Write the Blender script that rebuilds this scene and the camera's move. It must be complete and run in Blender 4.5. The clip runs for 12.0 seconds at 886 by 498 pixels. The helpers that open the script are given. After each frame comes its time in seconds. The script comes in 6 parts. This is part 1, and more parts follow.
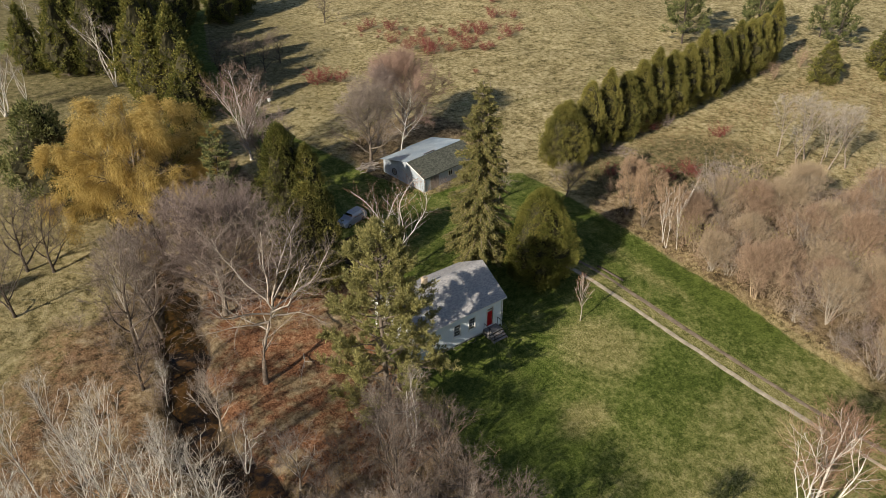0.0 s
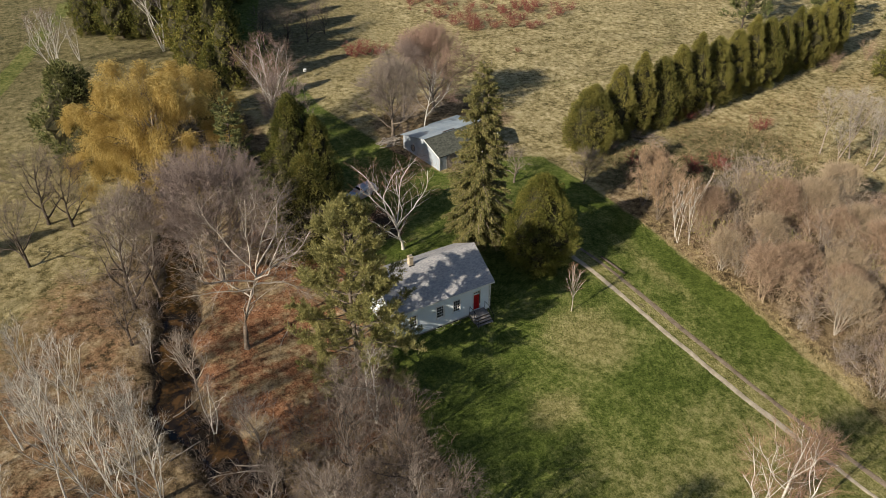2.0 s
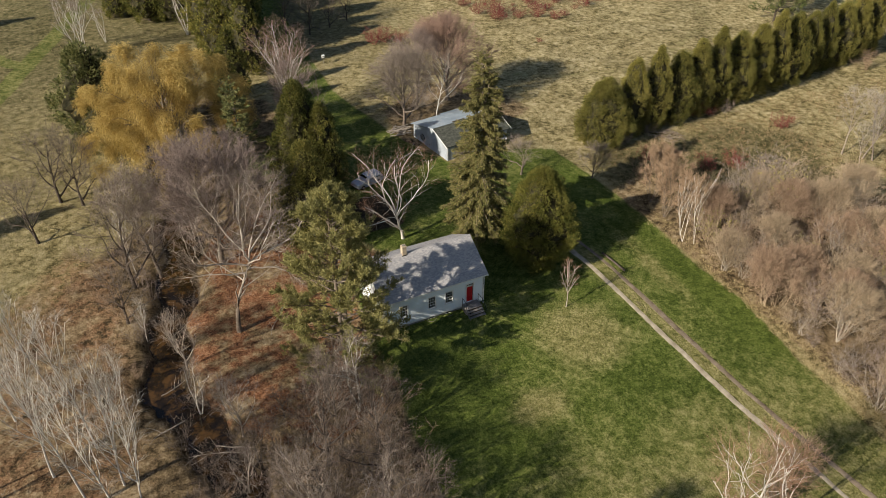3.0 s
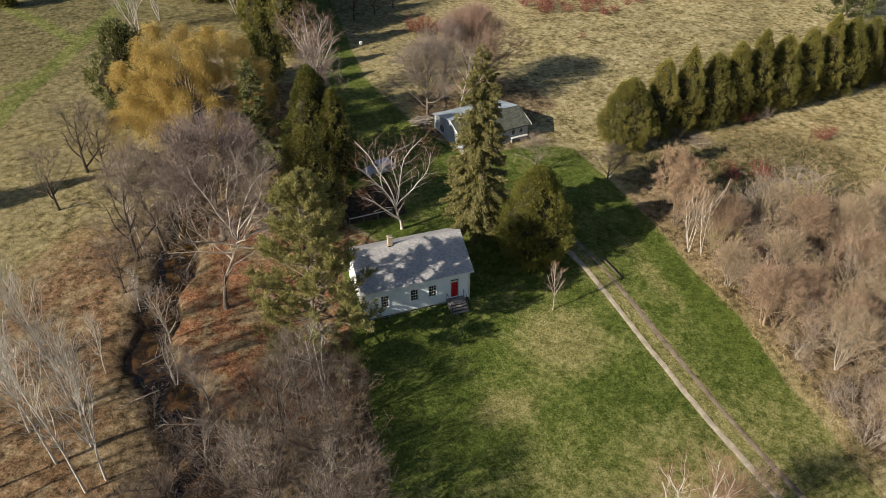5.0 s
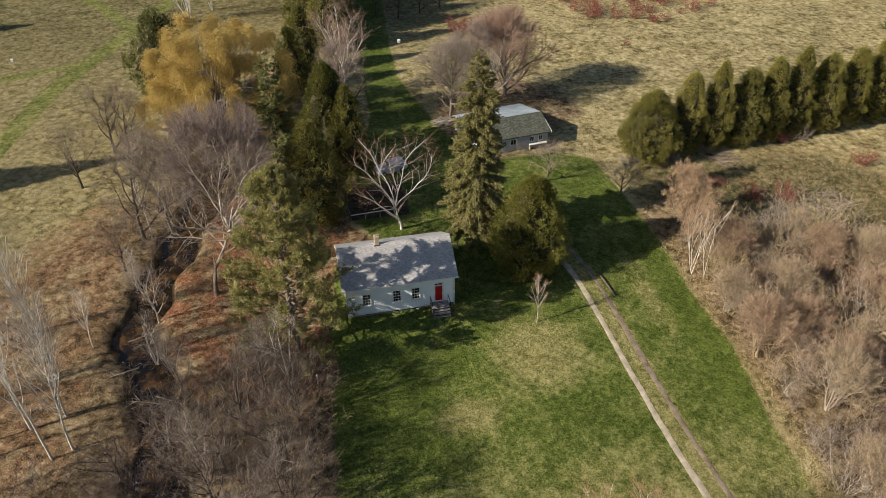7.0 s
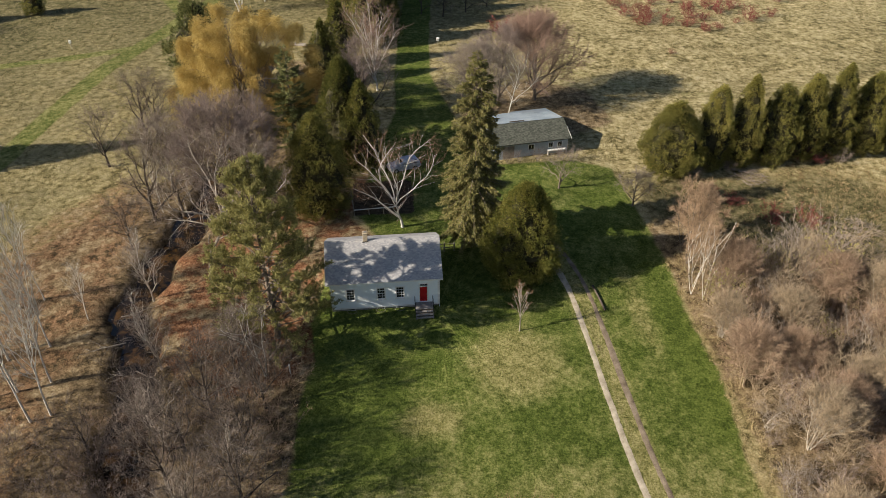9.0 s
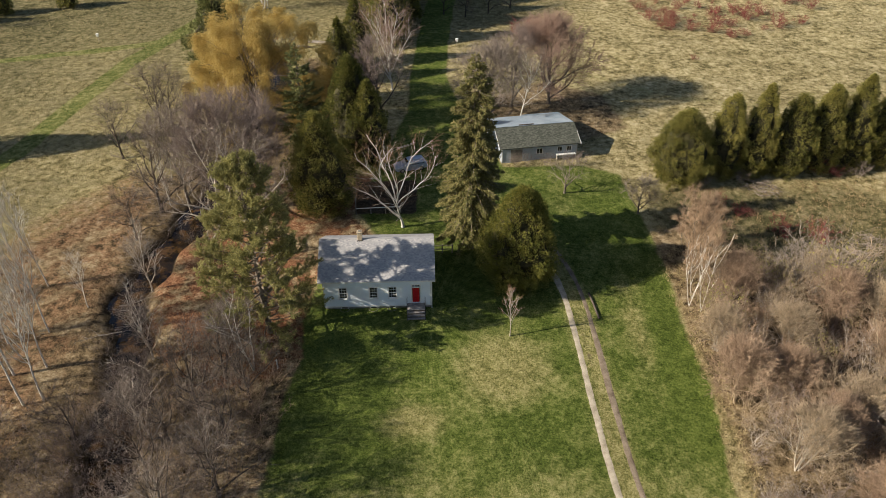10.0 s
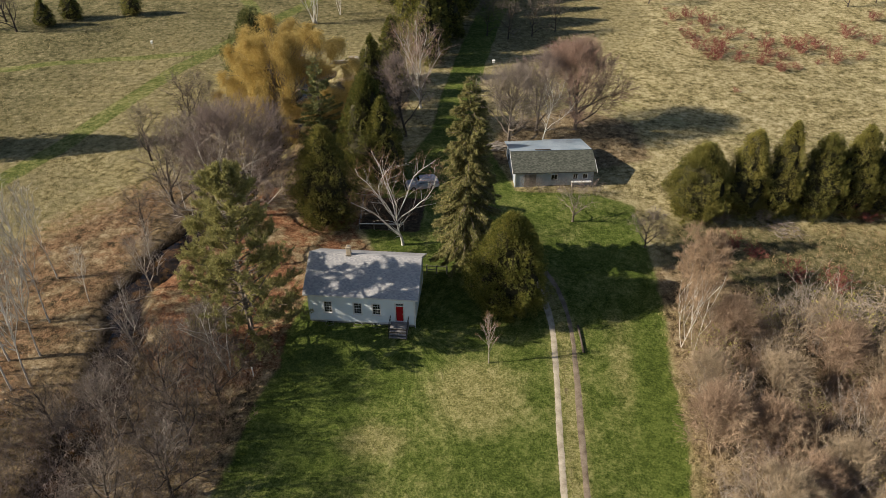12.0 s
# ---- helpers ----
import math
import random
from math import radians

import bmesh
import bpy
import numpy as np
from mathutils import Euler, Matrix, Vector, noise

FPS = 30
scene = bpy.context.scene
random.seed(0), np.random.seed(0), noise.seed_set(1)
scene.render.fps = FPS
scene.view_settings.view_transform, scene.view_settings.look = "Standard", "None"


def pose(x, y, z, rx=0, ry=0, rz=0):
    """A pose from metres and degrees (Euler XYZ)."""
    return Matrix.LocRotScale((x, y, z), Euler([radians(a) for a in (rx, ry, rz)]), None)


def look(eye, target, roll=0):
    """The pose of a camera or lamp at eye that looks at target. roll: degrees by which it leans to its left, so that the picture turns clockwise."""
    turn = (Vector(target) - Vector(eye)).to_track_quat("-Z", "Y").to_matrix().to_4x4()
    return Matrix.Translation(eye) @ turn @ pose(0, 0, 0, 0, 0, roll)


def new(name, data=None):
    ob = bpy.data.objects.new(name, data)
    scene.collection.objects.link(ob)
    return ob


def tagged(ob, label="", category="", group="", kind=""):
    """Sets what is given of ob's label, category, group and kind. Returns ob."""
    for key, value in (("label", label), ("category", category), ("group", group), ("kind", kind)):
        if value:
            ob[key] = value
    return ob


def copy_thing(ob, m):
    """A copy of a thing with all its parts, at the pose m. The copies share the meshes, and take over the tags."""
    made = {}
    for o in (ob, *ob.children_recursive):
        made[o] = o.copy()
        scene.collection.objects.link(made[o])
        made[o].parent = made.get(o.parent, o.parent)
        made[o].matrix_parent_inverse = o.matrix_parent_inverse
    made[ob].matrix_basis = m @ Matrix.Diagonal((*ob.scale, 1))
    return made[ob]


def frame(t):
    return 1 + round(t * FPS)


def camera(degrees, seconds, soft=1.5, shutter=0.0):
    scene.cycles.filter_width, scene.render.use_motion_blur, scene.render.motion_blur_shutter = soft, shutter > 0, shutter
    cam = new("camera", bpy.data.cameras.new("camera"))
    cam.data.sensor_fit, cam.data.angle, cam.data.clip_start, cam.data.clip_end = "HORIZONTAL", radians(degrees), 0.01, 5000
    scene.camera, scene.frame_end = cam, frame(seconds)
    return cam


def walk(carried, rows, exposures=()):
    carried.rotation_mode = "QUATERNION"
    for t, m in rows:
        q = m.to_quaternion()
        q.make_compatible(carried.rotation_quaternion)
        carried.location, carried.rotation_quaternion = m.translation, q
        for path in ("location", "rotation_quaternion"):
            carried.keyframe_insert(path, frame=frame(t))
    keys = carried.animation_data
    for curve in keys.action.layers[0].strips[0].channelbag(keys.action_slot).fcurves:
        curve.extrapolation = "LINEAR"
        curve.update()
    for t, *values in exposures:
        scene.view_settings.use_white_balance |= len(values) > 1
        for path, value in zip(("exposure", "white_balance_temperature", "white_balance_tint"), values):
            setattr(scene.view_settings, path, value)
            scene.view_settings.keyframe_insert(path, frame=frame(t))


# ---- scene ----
cam = camera(63.9, 12.0, soft=0.6)
METRES, EYE, TILT, LEAN, TURN = 54.0, 50.7, -32.34, 0.03, -36.8
ROWS = [
    (0.0, 0.0, 0.0, 0.0, 0.0, 0.0, 0.0),
    (0.5, 0.0412, 0.0025, 0.0022, 1.44, -0.49, -0.92),
    (1.0, 0.0824, 0.0065, 0.0047, 2.88, -1.0, -1.85),
    (1.5, 0.1234, 0.0114, 0.008, 4.33, -1.53, -2.79),
    (2.0, 0.1643, 0.0172, 0.012, 5.78, -2.04, -3.7),
    (2.5, 0.2044, 0.024, 0.0174, 7.23, -2.61, -4.62),
    (3.0, 0.2451, 0.0318, 0.0225, 8.71, -3.18, -5.53),
    (5.0, 0.407, 0.0709, 0.0525, 14.75, -4.8, -9.18),
    (5.5, 0.4459, 0.0832, 0.0622, 16.26, -5.09, -10.09),
    (6.0, 0.4841, 0.0966, 0.0723, 17.77, -5.38, -10.99),
    (6.5, 0.5223, 0.1114, 0.0832, 19.32, -5.74, -11.88),
    (7.0, 0.5596, 0.127, 0.0939, 20.88, -6.09, -12.79),
    (9.0, 0.7029, 0.1982, 0.1423, 27.26, -7.87, -16.23),
    (9.5, 0.7366, 0.2184, 0.1558, 28.87, -8.33, -17.03),
    (10.0, 0.7688, 0.2392, 0.1697, 30.48, -8.83, -17.84),
    (10.5, 0.8004, 0.261, 0.1831, 32.09, -9.3, -18.61),
    (11.0, 0.8312, 0.2836, 0.1982, 33.7, -9.72, -19.38),
    (11.5, 0.8609, 0.3077, 0.2147, 35.36, -9.73, -20.13),
    (12.0, 0.8904, 0.3321, 0.2304, 37.01, -9.61, -20.88),
]
walk(cam, [(t, pose(-43.435, -47.188, EYE, TILT, LEAN, TURN) @ pose(METRES * x, METRES * y, METRES * z, 90 + pitch, roll, yaw)) for t, x, y, z, yaw, pitch, roll in ROWS],
     exposures=[(0.0, 0.37), (3.0, 0.41), (5.5, 0.5), (9.5, 0.64), (10.5, 0.66), (12.0, 0.53)])

# ---- world and sun ----
SUN_FROM = Vector((-0.98, -0.195, 0.53)).normalized()
world = bpy.data.worlds.new("sky")
scene.world = world
world.use_nodes = True
wn = world.node_tree
sky = wn.nodes.new("ShaderNodeTexSky")
sky.sky_type, sky.sun_disc = "NISHITA", False
sky.sun_elevation = math.asin(SUN_FROM.z)
sky.sun_rotation = math.atan2(SUN_FROM.x, SUN_FROM.y)
wn.links.new(sky.outputs[0], wn.nodes["Background"].inputs[0])
wn.nodes["Background"].inputs[1].default_value = 0.057
sun = new("sun", bpy.data.lights.new("sun", "SUN"))
sun.data.energy, sun.data.angle, sun.data.color = 5.0, radians(0.55), (1.0, 0.89, 0.73)
sun.matrix_world = look(SUN_FROM * 300, (0, 0, 0))


# ---- materials ----
def mat(name, rough=0.85, metal=0.0, spec=0.3):
    m = bpy.data.materials.new(name)
    m.use_nodes = True
    nt = m.node_tree
    b = nt.nodes["Principled BSDF"]
    b.inputs["Roughness"].default_value, b.inputs["Metallic"].default_value = rough, metal
    b.inputs["Specular IOR Level"].default_value = spec
    return m, nt, b


def node(nt, kind, **values):
    n = nt.nodes.new(kind)
    for key, value in values.items():
        n.inputs[key.replace("_", " ")].default_value = value
    return n


def noise_at(nt, scale, detail=5.0, rough=0.6, coord="Object"):
    tc = nt.nodes.new("ShaderNodeTexCoord")
    n = node(nt, "ShaderNodeTexNoise", Scale=scale, Detail=detail, Roughness=rough)
    nt.links.new(tc.outputs[coord], n.inputs["Vector"])
    return n.outputs["Fac"]


def ramp(nt, fac, stops):
    r = nt.nodes.new("ShaderNodeValToRGB")
    e = r.color_ramp.elements
    while len(e) < len(stops):
        e.new(0.5)
    for el, (p, c) in zip(e, stops):
        el.position, el.color = p, (*c, 1)
    nt.links.new(fac, r.inputs[0])
    return r.outputs[0]


def mixc(nt, fac, a, b, kind="MIX"):
    m = nt.nodes.new("ShaderNodeMix")
    m.data_type, m.blend_type = "RGBA", kind
    for sock, v in ((m.inputs[0], fac), (m.inputs[6], a), (m.inputs[7], b)):
        if hasattr(v, "is_linked"):
            nt.links.new(v, sock)
        elif isinstance(v, (int, float)):
            sock.default_value = v
        else:
            sock.default_value = (*v, 1)
    return m.outputs[2]


def calc(nt, op, a, b=0.0, c=0.0, clamp=False):
    m = nt.nodes.new("ShaderNodeMath")
    m.operation, m.use_clamp = op, clamp
    for sock, v in zip(m.inputs, (a, b, c)):
        if hasattr(v, "is_linked"):
            nt.links.new(v, sock)
        else:
            sock.default_value = v
    return m.outputs[0]


def step(nt, v, lo, hi):
    m = nt.nodes.new("ShaderNodeMapRange")
    m.interpolation_type = "SMOOTHSTEP"
    m.inputs[1].default_value, m.inputs[2].default_value = lo, hi
    nt.links.new(v, m.inputs[0])
    return m.outputs[0]


def attr(nt, name):
    a = nt.nodes.new("ShaderNodeAttribute")
    a.attribute_name = name
    return a.outputs["Fac"]


def bump(nt, b, height, strength=0.5, dist=0.05):
    n = node(nt, "ShaderNodeBump", Strength=strength, Distance=dist)
    nt.links.new(height, n.inputs["Height"])
    nt.links.new(n.outputs[0], b.inputs["Normal"])


def plain(name, lo, hi, scale=3.0, rough=0.8, metal=0.0, bump_s=0.3, fine=40.0, spec=0.3):
    """A surface between two colours, with grain at two scales."""
    m, nt, b = mat(name, rough, metal, spec)
    f = calc(nt, "ADD", calc(nt, "MULTIPLY", noise_at(nt, scale), 0.65), calc(nt, "MULTIPLY", noise_at(nt, fine, 3.0), 0.35))
    nt.links.new(ramp(nt, f, [(0.36, lo), (0.64, hi)]), b.inputs["Base Color"])
    bump(nt, b, noise_at(nt, fine, 3.0), bump_s, 0.02)
    return m


def leafy(name, dark, mid, light, glow=0.25, patch=0.35):
    """Foliage: each leaf has its own tone, in patches, and lets some light through."""
    m, nt, b = mat(name, 0.7, 0.0, 0.2)
    geo = nt.nodes.new("ShaderNodeNewGeometry")
    info = nt.nodes.new("ShaderNodeObjectInfo")
    f = calc(nt, "ADD", calc(nt, "MULTIPLY", geo.outputs["Random Per Island"], 0.4), calc(nt, "MULTIPLY", noise_at(nt, patch, 3.0), 0.6))
    f = calc(nt, "ADD", f, calc(nt, "MULTIPLY", calc(nt, "SUBTRACT", info.outputs["Random"], 0.5), 0.16))
    col = ramp(nt, f, [(0.2, dark), (0.48, mid), (0.78, light)])
    nt.links.new(col, b.inputs["Base Color"])
    tr = nt.nodes.new("ShaderNodeBsdfTranslucent")
    nt.links.new(col, tr.inputs[0])
    mx = nt.nodes.new("ShaderNodeMixShader")
    mx.inputs[0].default_value = glow
    nt.links.new(b.outputs[0], mx.inputs[1])
    nt.links.new(tr.outputs[0], mx.inputs[2])
    nt.links.new(mx.outputs[0], nt.nodes["Material Output"].inputs[0])
    return m


def twiggy(name, a, c):
    m, nt, b = mat(name, 0.85, 0.0, 0.15)
    geo = nt.nodes.new("ShaderNodeNewGeometry")
    f = calc(nt, "ADD", calc(nt, "MULTIPLY", geo.outputs["Random Per Island"], 0.6), calc(nt, "MULTIPLY", noise_at(nt, 0.3, 2.0), 0.4))
    nt.links.new(ramp(nt, f, [(0.2, a), (0.8, c)]), b.inputs["Base Color"])
    return m


def clumps(nt, scale):
    """Tussocks: pale crowns with dark gaps between them."""
    tc = nt.nodes.new("ShaderNodeTexCoord")
    v = node(nt, "ShaderNodeTexVoronoi", Scale=scale)
    v.feature = "F1"
    w = node(nt, "ShaderNodeTexNoise", Scale=scale * 0.8, Detail=3.0)
    nt.links.new(tc.outputs["Object"], w.inputs["Vector"])
    mixv = nt.nodes.new("ShaderNodeVectorMath")
    mixv.operation = "MULTIPLY_ADD"
    nt.links.new(w.outputs["Color"], mixv.inputs[0])
    mixv.inputs[1].default_value = (1.1 / scale,) * 3
    nt.links.new(tc.outputs["Object"], mixv.inputs[2])
    nt.links.new(mixv.outputs[0], v.inputs["Vector"])
    return v.outputs["Distance"]


def ground_material():
    m, nt, b = mat("ground_cover", 0.95, 0.0, 0.1)
    big, midn, fine, tiny = noise_at(nt, 0.045), noise_at(nt, 0.3), noise_at(nt, 1.3, 6.0, 0.72), noise_at(nt, 5.0, 5.0, 0.85)
    tus = clumps(nt, 0.9)
    wob = calc(nt, "MULTIPLY", calc(nt, "SUBTRACT", calc(nt, "ADD", midn, fine), 1.0), 0.9)
    straw_f = calc(nt, "ADD", calc(nt, "ADD", calc(nt, "ADD", calc(nt, "MULTIPLY", fine, 0.4), calc(nt, "MULTIPLY", midn, 0.2)), calc(nt, "MULTIPLY", tiny, 0.38)), calc(nt, "MULTIPLY", calc(nt, "SUBTRACT", 0.55, tus), 0.1))
    straw = ramp(nt, straw_f, [(0.41, (0.11, 0.094, 0.04)), (0.465, (0.3, 0.25, 0.118)), (0.525, (0.51, 0.43, 0.232)), (0.585, (0.74, 0.645, 0.41))])
    olive = ramp(nt, straw_f, [(0.41, (0.052, 0.053, 0.019)), (0.475, (0.155, 0.14, 0.064)), (0.54, (0.28, 0.238, 0.122)), (0.61, (0.46, 0.385, 0.23))])
    field = mixc(nt, step(nt, calc(nt, "ADD", attr(nt, "green"), wob), 0.35, 0.75), straw, olive)
    lawn_f = calc(nt, "ADD", calc(nt, "ADD", calc(nt, "MULTIPLY", fine, 0.34), calc(nt, "MULTIPLY", midn, 0.14)), calc(nt, "MULTIPLY", tiny, 0.52))
    lush = ramp(nt, lawn_f, [(0.4, (0.036, 0.056, 0.009)), (0.49, (0.1, 0.138, 0.026)), (0.58, (0.215, 0.25, 0.062))])
    dry = ramp(nt, lawn_f, [(0.4, (0.092, 0.096, 0.028)), (0.49, (0.265, 0.25, 0.09)), (0.58, (0.49, 0.435, 0.21))])
    dryness = step(nt, calc(nt, "ADD", attr(nt, "dry"), calc(nt, "MULTIPLY", wob, 0.7)), 0.2, 0.85)
    lawn = mixc(nt, dryness, lush, dry)
    leaf_f = calc(nt, "ADD", calc(nt, "MULTIPLY", fine, 0.42), calc(nt, "MULTIPLY", tiny, 0.58))
    leaf = ramp(nt, leaf_f, [(0.4, (0.07, 0.034, 0.02)), (0.47, (0.215, 0.1, 0.052)), (0.53, (0.39, 0.196, 0.105)), (0.61, (0.58, 0.385, 0.25))])
    brown = ramp(nt, straw_f, [(0.41, (0.05, 0.037, 0.02)), (0.47, (0.18, 0.132, 0.074)), (0.53, (0.34, 0.252, 0.146)), (0.6, (0.55, 0.45, 0.3))])
    soil = ramp(nt, leaf_f, [(0.38, (0.02, 0.015, 0.01)), (0.5, (0.07, 0.052, 0.034)), (0.62, (0.17, 0.13, 0.088))])
    leaf = mixc(nt, step(nt, calc(nt, "ADD", midn, calc(nt, "MULTIPLY", fine, 0.5)), 0.66, 0.86), leaf, brown)
    c = field
    for zone, colour in (("brown", brown), ("leaf", leaf), ("lawn", lawn), ("soil", soil)):
        c = mixc(nt, step(nt, calc(nt, "ADD", attr(nt, zone), calc(nt, "MULTIPLY", wob, 0.75)), 0.34, 0.66), c, colour)
    c = mixc(nt, 0.6, c, ramp(nt, big, [(0.3, (0.6, 0.6, 0.6)), (0.7, (1.0, 1.0, 1.0))]), "MULTIPLY")
    nt.links.new(c, b.inputs["Base Color"])
    bump(nt, b, calc(nt, "ADD", calc(nt, "SUBTRACT", fine, calc(nt, "MULTIPLY", tus, 0.12)), calc(nt, "MULTIPLY", tiny, 0.5)), 1.0, 0.3)
    return m


M_GROUND = ground_material()
M_GRAVEL = plain("pale_gravel", (0.27, 0.23, 0.17), (0.56, 0.49, 0.39), 1.2, 0.95, bump_s=0.6, fine=14)
M_MUD = plain("brown_gravel", (0.12, 0.088, 0.06), (0.31, 0.25, 0.19), 1.0, 0.95, bump_s=0.6, fine=14)
M_BARK = plain("grey_brown_bark", (0.1, 0.08, 0.062), (0.26, 0.215, 0.175), 1.5, 0.95, bump_s=0.8, fine=18)
M_DARKBARK = plain("dark_bark", (0.04, 0.032, 0.026), (0.13, 0.105, 0.085), 1.5, 0.95, bump_s=0.8, fine=18)
M_PALEBARK = plain("pale_limb_bark", (0.17, 0.14, 0.115), (0.56, 0.5, 0.435), 0.8, 0.9, bump_s=0.5, fine=14)
M_BIRCH = plain("white_birch_bark", (0.4, 0.37, 0.33), (0.8, 0.77, 0.71), 1.0, 0.8, bump_s=0.4, fine=12)
M_TWIG = twiggy("grey_twigs", (0.15, 0.122, 0.104), (0.38, 0.318, 0.27))
M_TWIG_PURPLE = twiggy("purple_grey_twigs", (0.155, 0.12, 0.106), (0.36, 0.288, 0.255))
M_TWIG_PINK = twiggy("pinkish_twigs", (0.25, 0.165, 0.13), (0.43, 0.305, 0.24))
M_TWIG_RED = twiggy("red_twigs", (0.14, 0.04, 0.036), (0.3, 0.1, 0.082))
M_TWIG_TAN = twiggy("tan_twigs", (0.23, 0.174, 0.118), (0.49, 0.388, 0.268))
M_TWIG_BROWN = twiggy("brown_twigs", (0.205, 0.138, 0.096), (0.44, 0.318, 0.222))
M_TWIG_PALE = twiggy("pale_twigs", (0.25, 0.22, 0.18), (0.53, 0.48, 0.41))
M_TWIG_ORANGE = twiggy("orange_tan_twigs", (0.27, 0.18, 0.115), (0.48, 0.35, 0.235))
M_TWIG_RUSSET = twiggy("russet_twigs", (0.2, 0.11, 0.07), (0.4, 0.25, 0.165))
M_TWIG_DARK = twiggy("dark_twigs", (0.1, 0.079, 0.065), (0.25, 0.204, 0.17))
M_SPRUCE = leafy("spruce_needles", (0.06, 0.066, 0.02), (0.15, 0.145, 0.05), (0.3, 0.26, 0.105), 0.3)
M_PINE = leafy("pine_needles", (0.1, 0.106, 0.038), (0.29, 0.275, 0.108), (0.54, 0.495, 0.215), 0.42)
M_CEDAR = leafy("cedar_sprays", (0.045, 0.055, 0.014), (0.235, 0.222, 0.06), (0.46, 0.4, 0.125), 0.4)
M_CEDAR_GOLD = leafy("golden_cedar_sprays", (0.075, 0.09, 0.018), (0.21, 0.205, 0.048), (0.4, 0.355, 0.1), 0.34)
M_CEDAR_DARK = leafy("dark_cedar_sprays", (0.036, 0.048, 0.012), (0.155, 0.16, 0.042), (0.36, 0.32, 0.09), 0.34)
M_HEMLOCK = leafy("dark_pine_needles", (0.036, 0.052, 0.019), (0.105, 0.12, 0.042), (0.26, 0.26, 0.105), 0.15)
M_WILLOW = leafy("yellow_willow_leaves", (0.3, 0.205, 0.055), (0.5, 0.37, 0.12), (0.7, 0.56, 0.24), 0.4)
M_BUD = leafy("pale_green_buds", (0.2, 0.19, 0.05), (0.36, 0.33, 0.1), (0.5, 0.45, 0.17), 0.3)
M_STRAW = leafy("dry_grass_blades", (0.2, 0.15, 0.07), (0.4, 0.32, 0.165), (0.58, 0.48, 0.28), 0.25, 0.2)

# dark twig brown with the shade inside cedar crowns put into the colour
M_INNER = plain("crown_shade_core", (0.02, 0.02, 0.01), (0.07, 0.062, 0.028), 2.5, 0.95, bump_s=1.0, fine=9)
M_WEED = leafy("brown_weed_stalks", (0.12, 0.075, 0.038), (0.27, 0.18, 0.095), (0.44, 0.32, 0.185), 0.2, 0.2)


def sycamore_bark():
    """Brown flaky bark low on the trunk, pale smooth bark on the limbs."""
    m, nt, b = mat("pale_and_brown_bark", 0.85, 0.0, 0.2)
    tc = nt.nodes.new("ShaderNodeTexCoord")
    sep = nt.nodes.new("ShaderNodeSeparateXYZ")
    nt.links.new(tc.outputs["Object"], sep.inputs[0])
    f = step(nt, calc(nt, "ADD", sep.outputs[2], calc(nt, "MULTIPLY", noise_at(nt, 0.8), 6.0)), 6.0, 10.0)
    low = ramp(nt, noise_at(nt, 3.0), [(0.35, (0.09, 0.07, 0.055)), (0.65, (0.22, 0.18, 0.145))])
    high = ramp(nt, noise_at(nt, 1.2), [(0.35, (0.2, 0.17, 0.14)), (0.62, (0.58, 0.52, 0.45))])
    nt.links.new(mixc(nt, f, low, high), b.inputs["Base Color"])
    bump(nt, b, noise_at(nt, 14.0), 0.5, 0.02)
    return m


M_SYCAMORE = sycamore_bark()


# ---- mesh helpers ----
def mesh_of(name, verts, faces, material, smooth=False):
    me = bpy.data.meshes.new(name)
    me.from_pydata(np.asarray(verts, dtype=float).tolist(), [], faces if isinstance(faces, list) else faces.tolist())
    me.materials.append(material)
    if smooth:
        me.shade_smooth()
    me.update()
    return me


def part(name, me, parent=None, label="", at=None):
    ob = new(name, me)
    if parent is not None:
        ob.parent = parent
    if at is not None:
        ob.matrix_basis = at
    if label:
        ob["label"] = label
    return ob


def empty(name, m):
    ob = new(name)
    ob.empty_display_size = 0.5
    ob.matrix_basis = m
    return ob


def box(bm, x0, y0, z0, x1, y1, z1, bev=0.0):
    r = bmesh.ops.create_cube(bm, size=1.0, matrix=Matrix.LocRotScale(((x0 + x1) / 2, (y0 + y1) / 2, (z0 + z1) / 2), None, (abs(x1 - x0), abs(y1 - y0), abs(z1 - z0))))
    if bev:
        es = list({e for v in r["verts"] for e in v.link_edges})
        bmesh.ops.bevel(bm, geom=es, offset=bev, segments=1, affect="EDGES")


def boxes(name, material, *dims, bev=0.0):
    bm = bmesh.new()
    for d in dims:
        box(bm, *d, bev=bev)
    me = bpy.data.meshes.new(name)
    bm.to_mesh(me)
    bm.free()
    me.materials.append(material)
    return me


def cyl(name, material, p0, p1, r, n=10, r2=None):
    v, f = tubes([(np.array([p0, p1], float), np.array([r, r if r2 is None else r2], float))], n, caps=True)
    return mesh_of(name, v, f, material)


def frame_axes(d):
    d = d / (np.linalg.norm(d, axis=-1, keepdims=True) + 1e-9)
    ref = np.where(np.abs(d[..., 2:3]) > 0.9, np.array([1.0, 0, 0]), np.array([0, 0, 1.0]))
    u = np.cross(d, ref)
    u /= np.linalg.norm(u, axis=-1, keepdims=True) + 1e-9
    return d, u, np.cross(d, u)


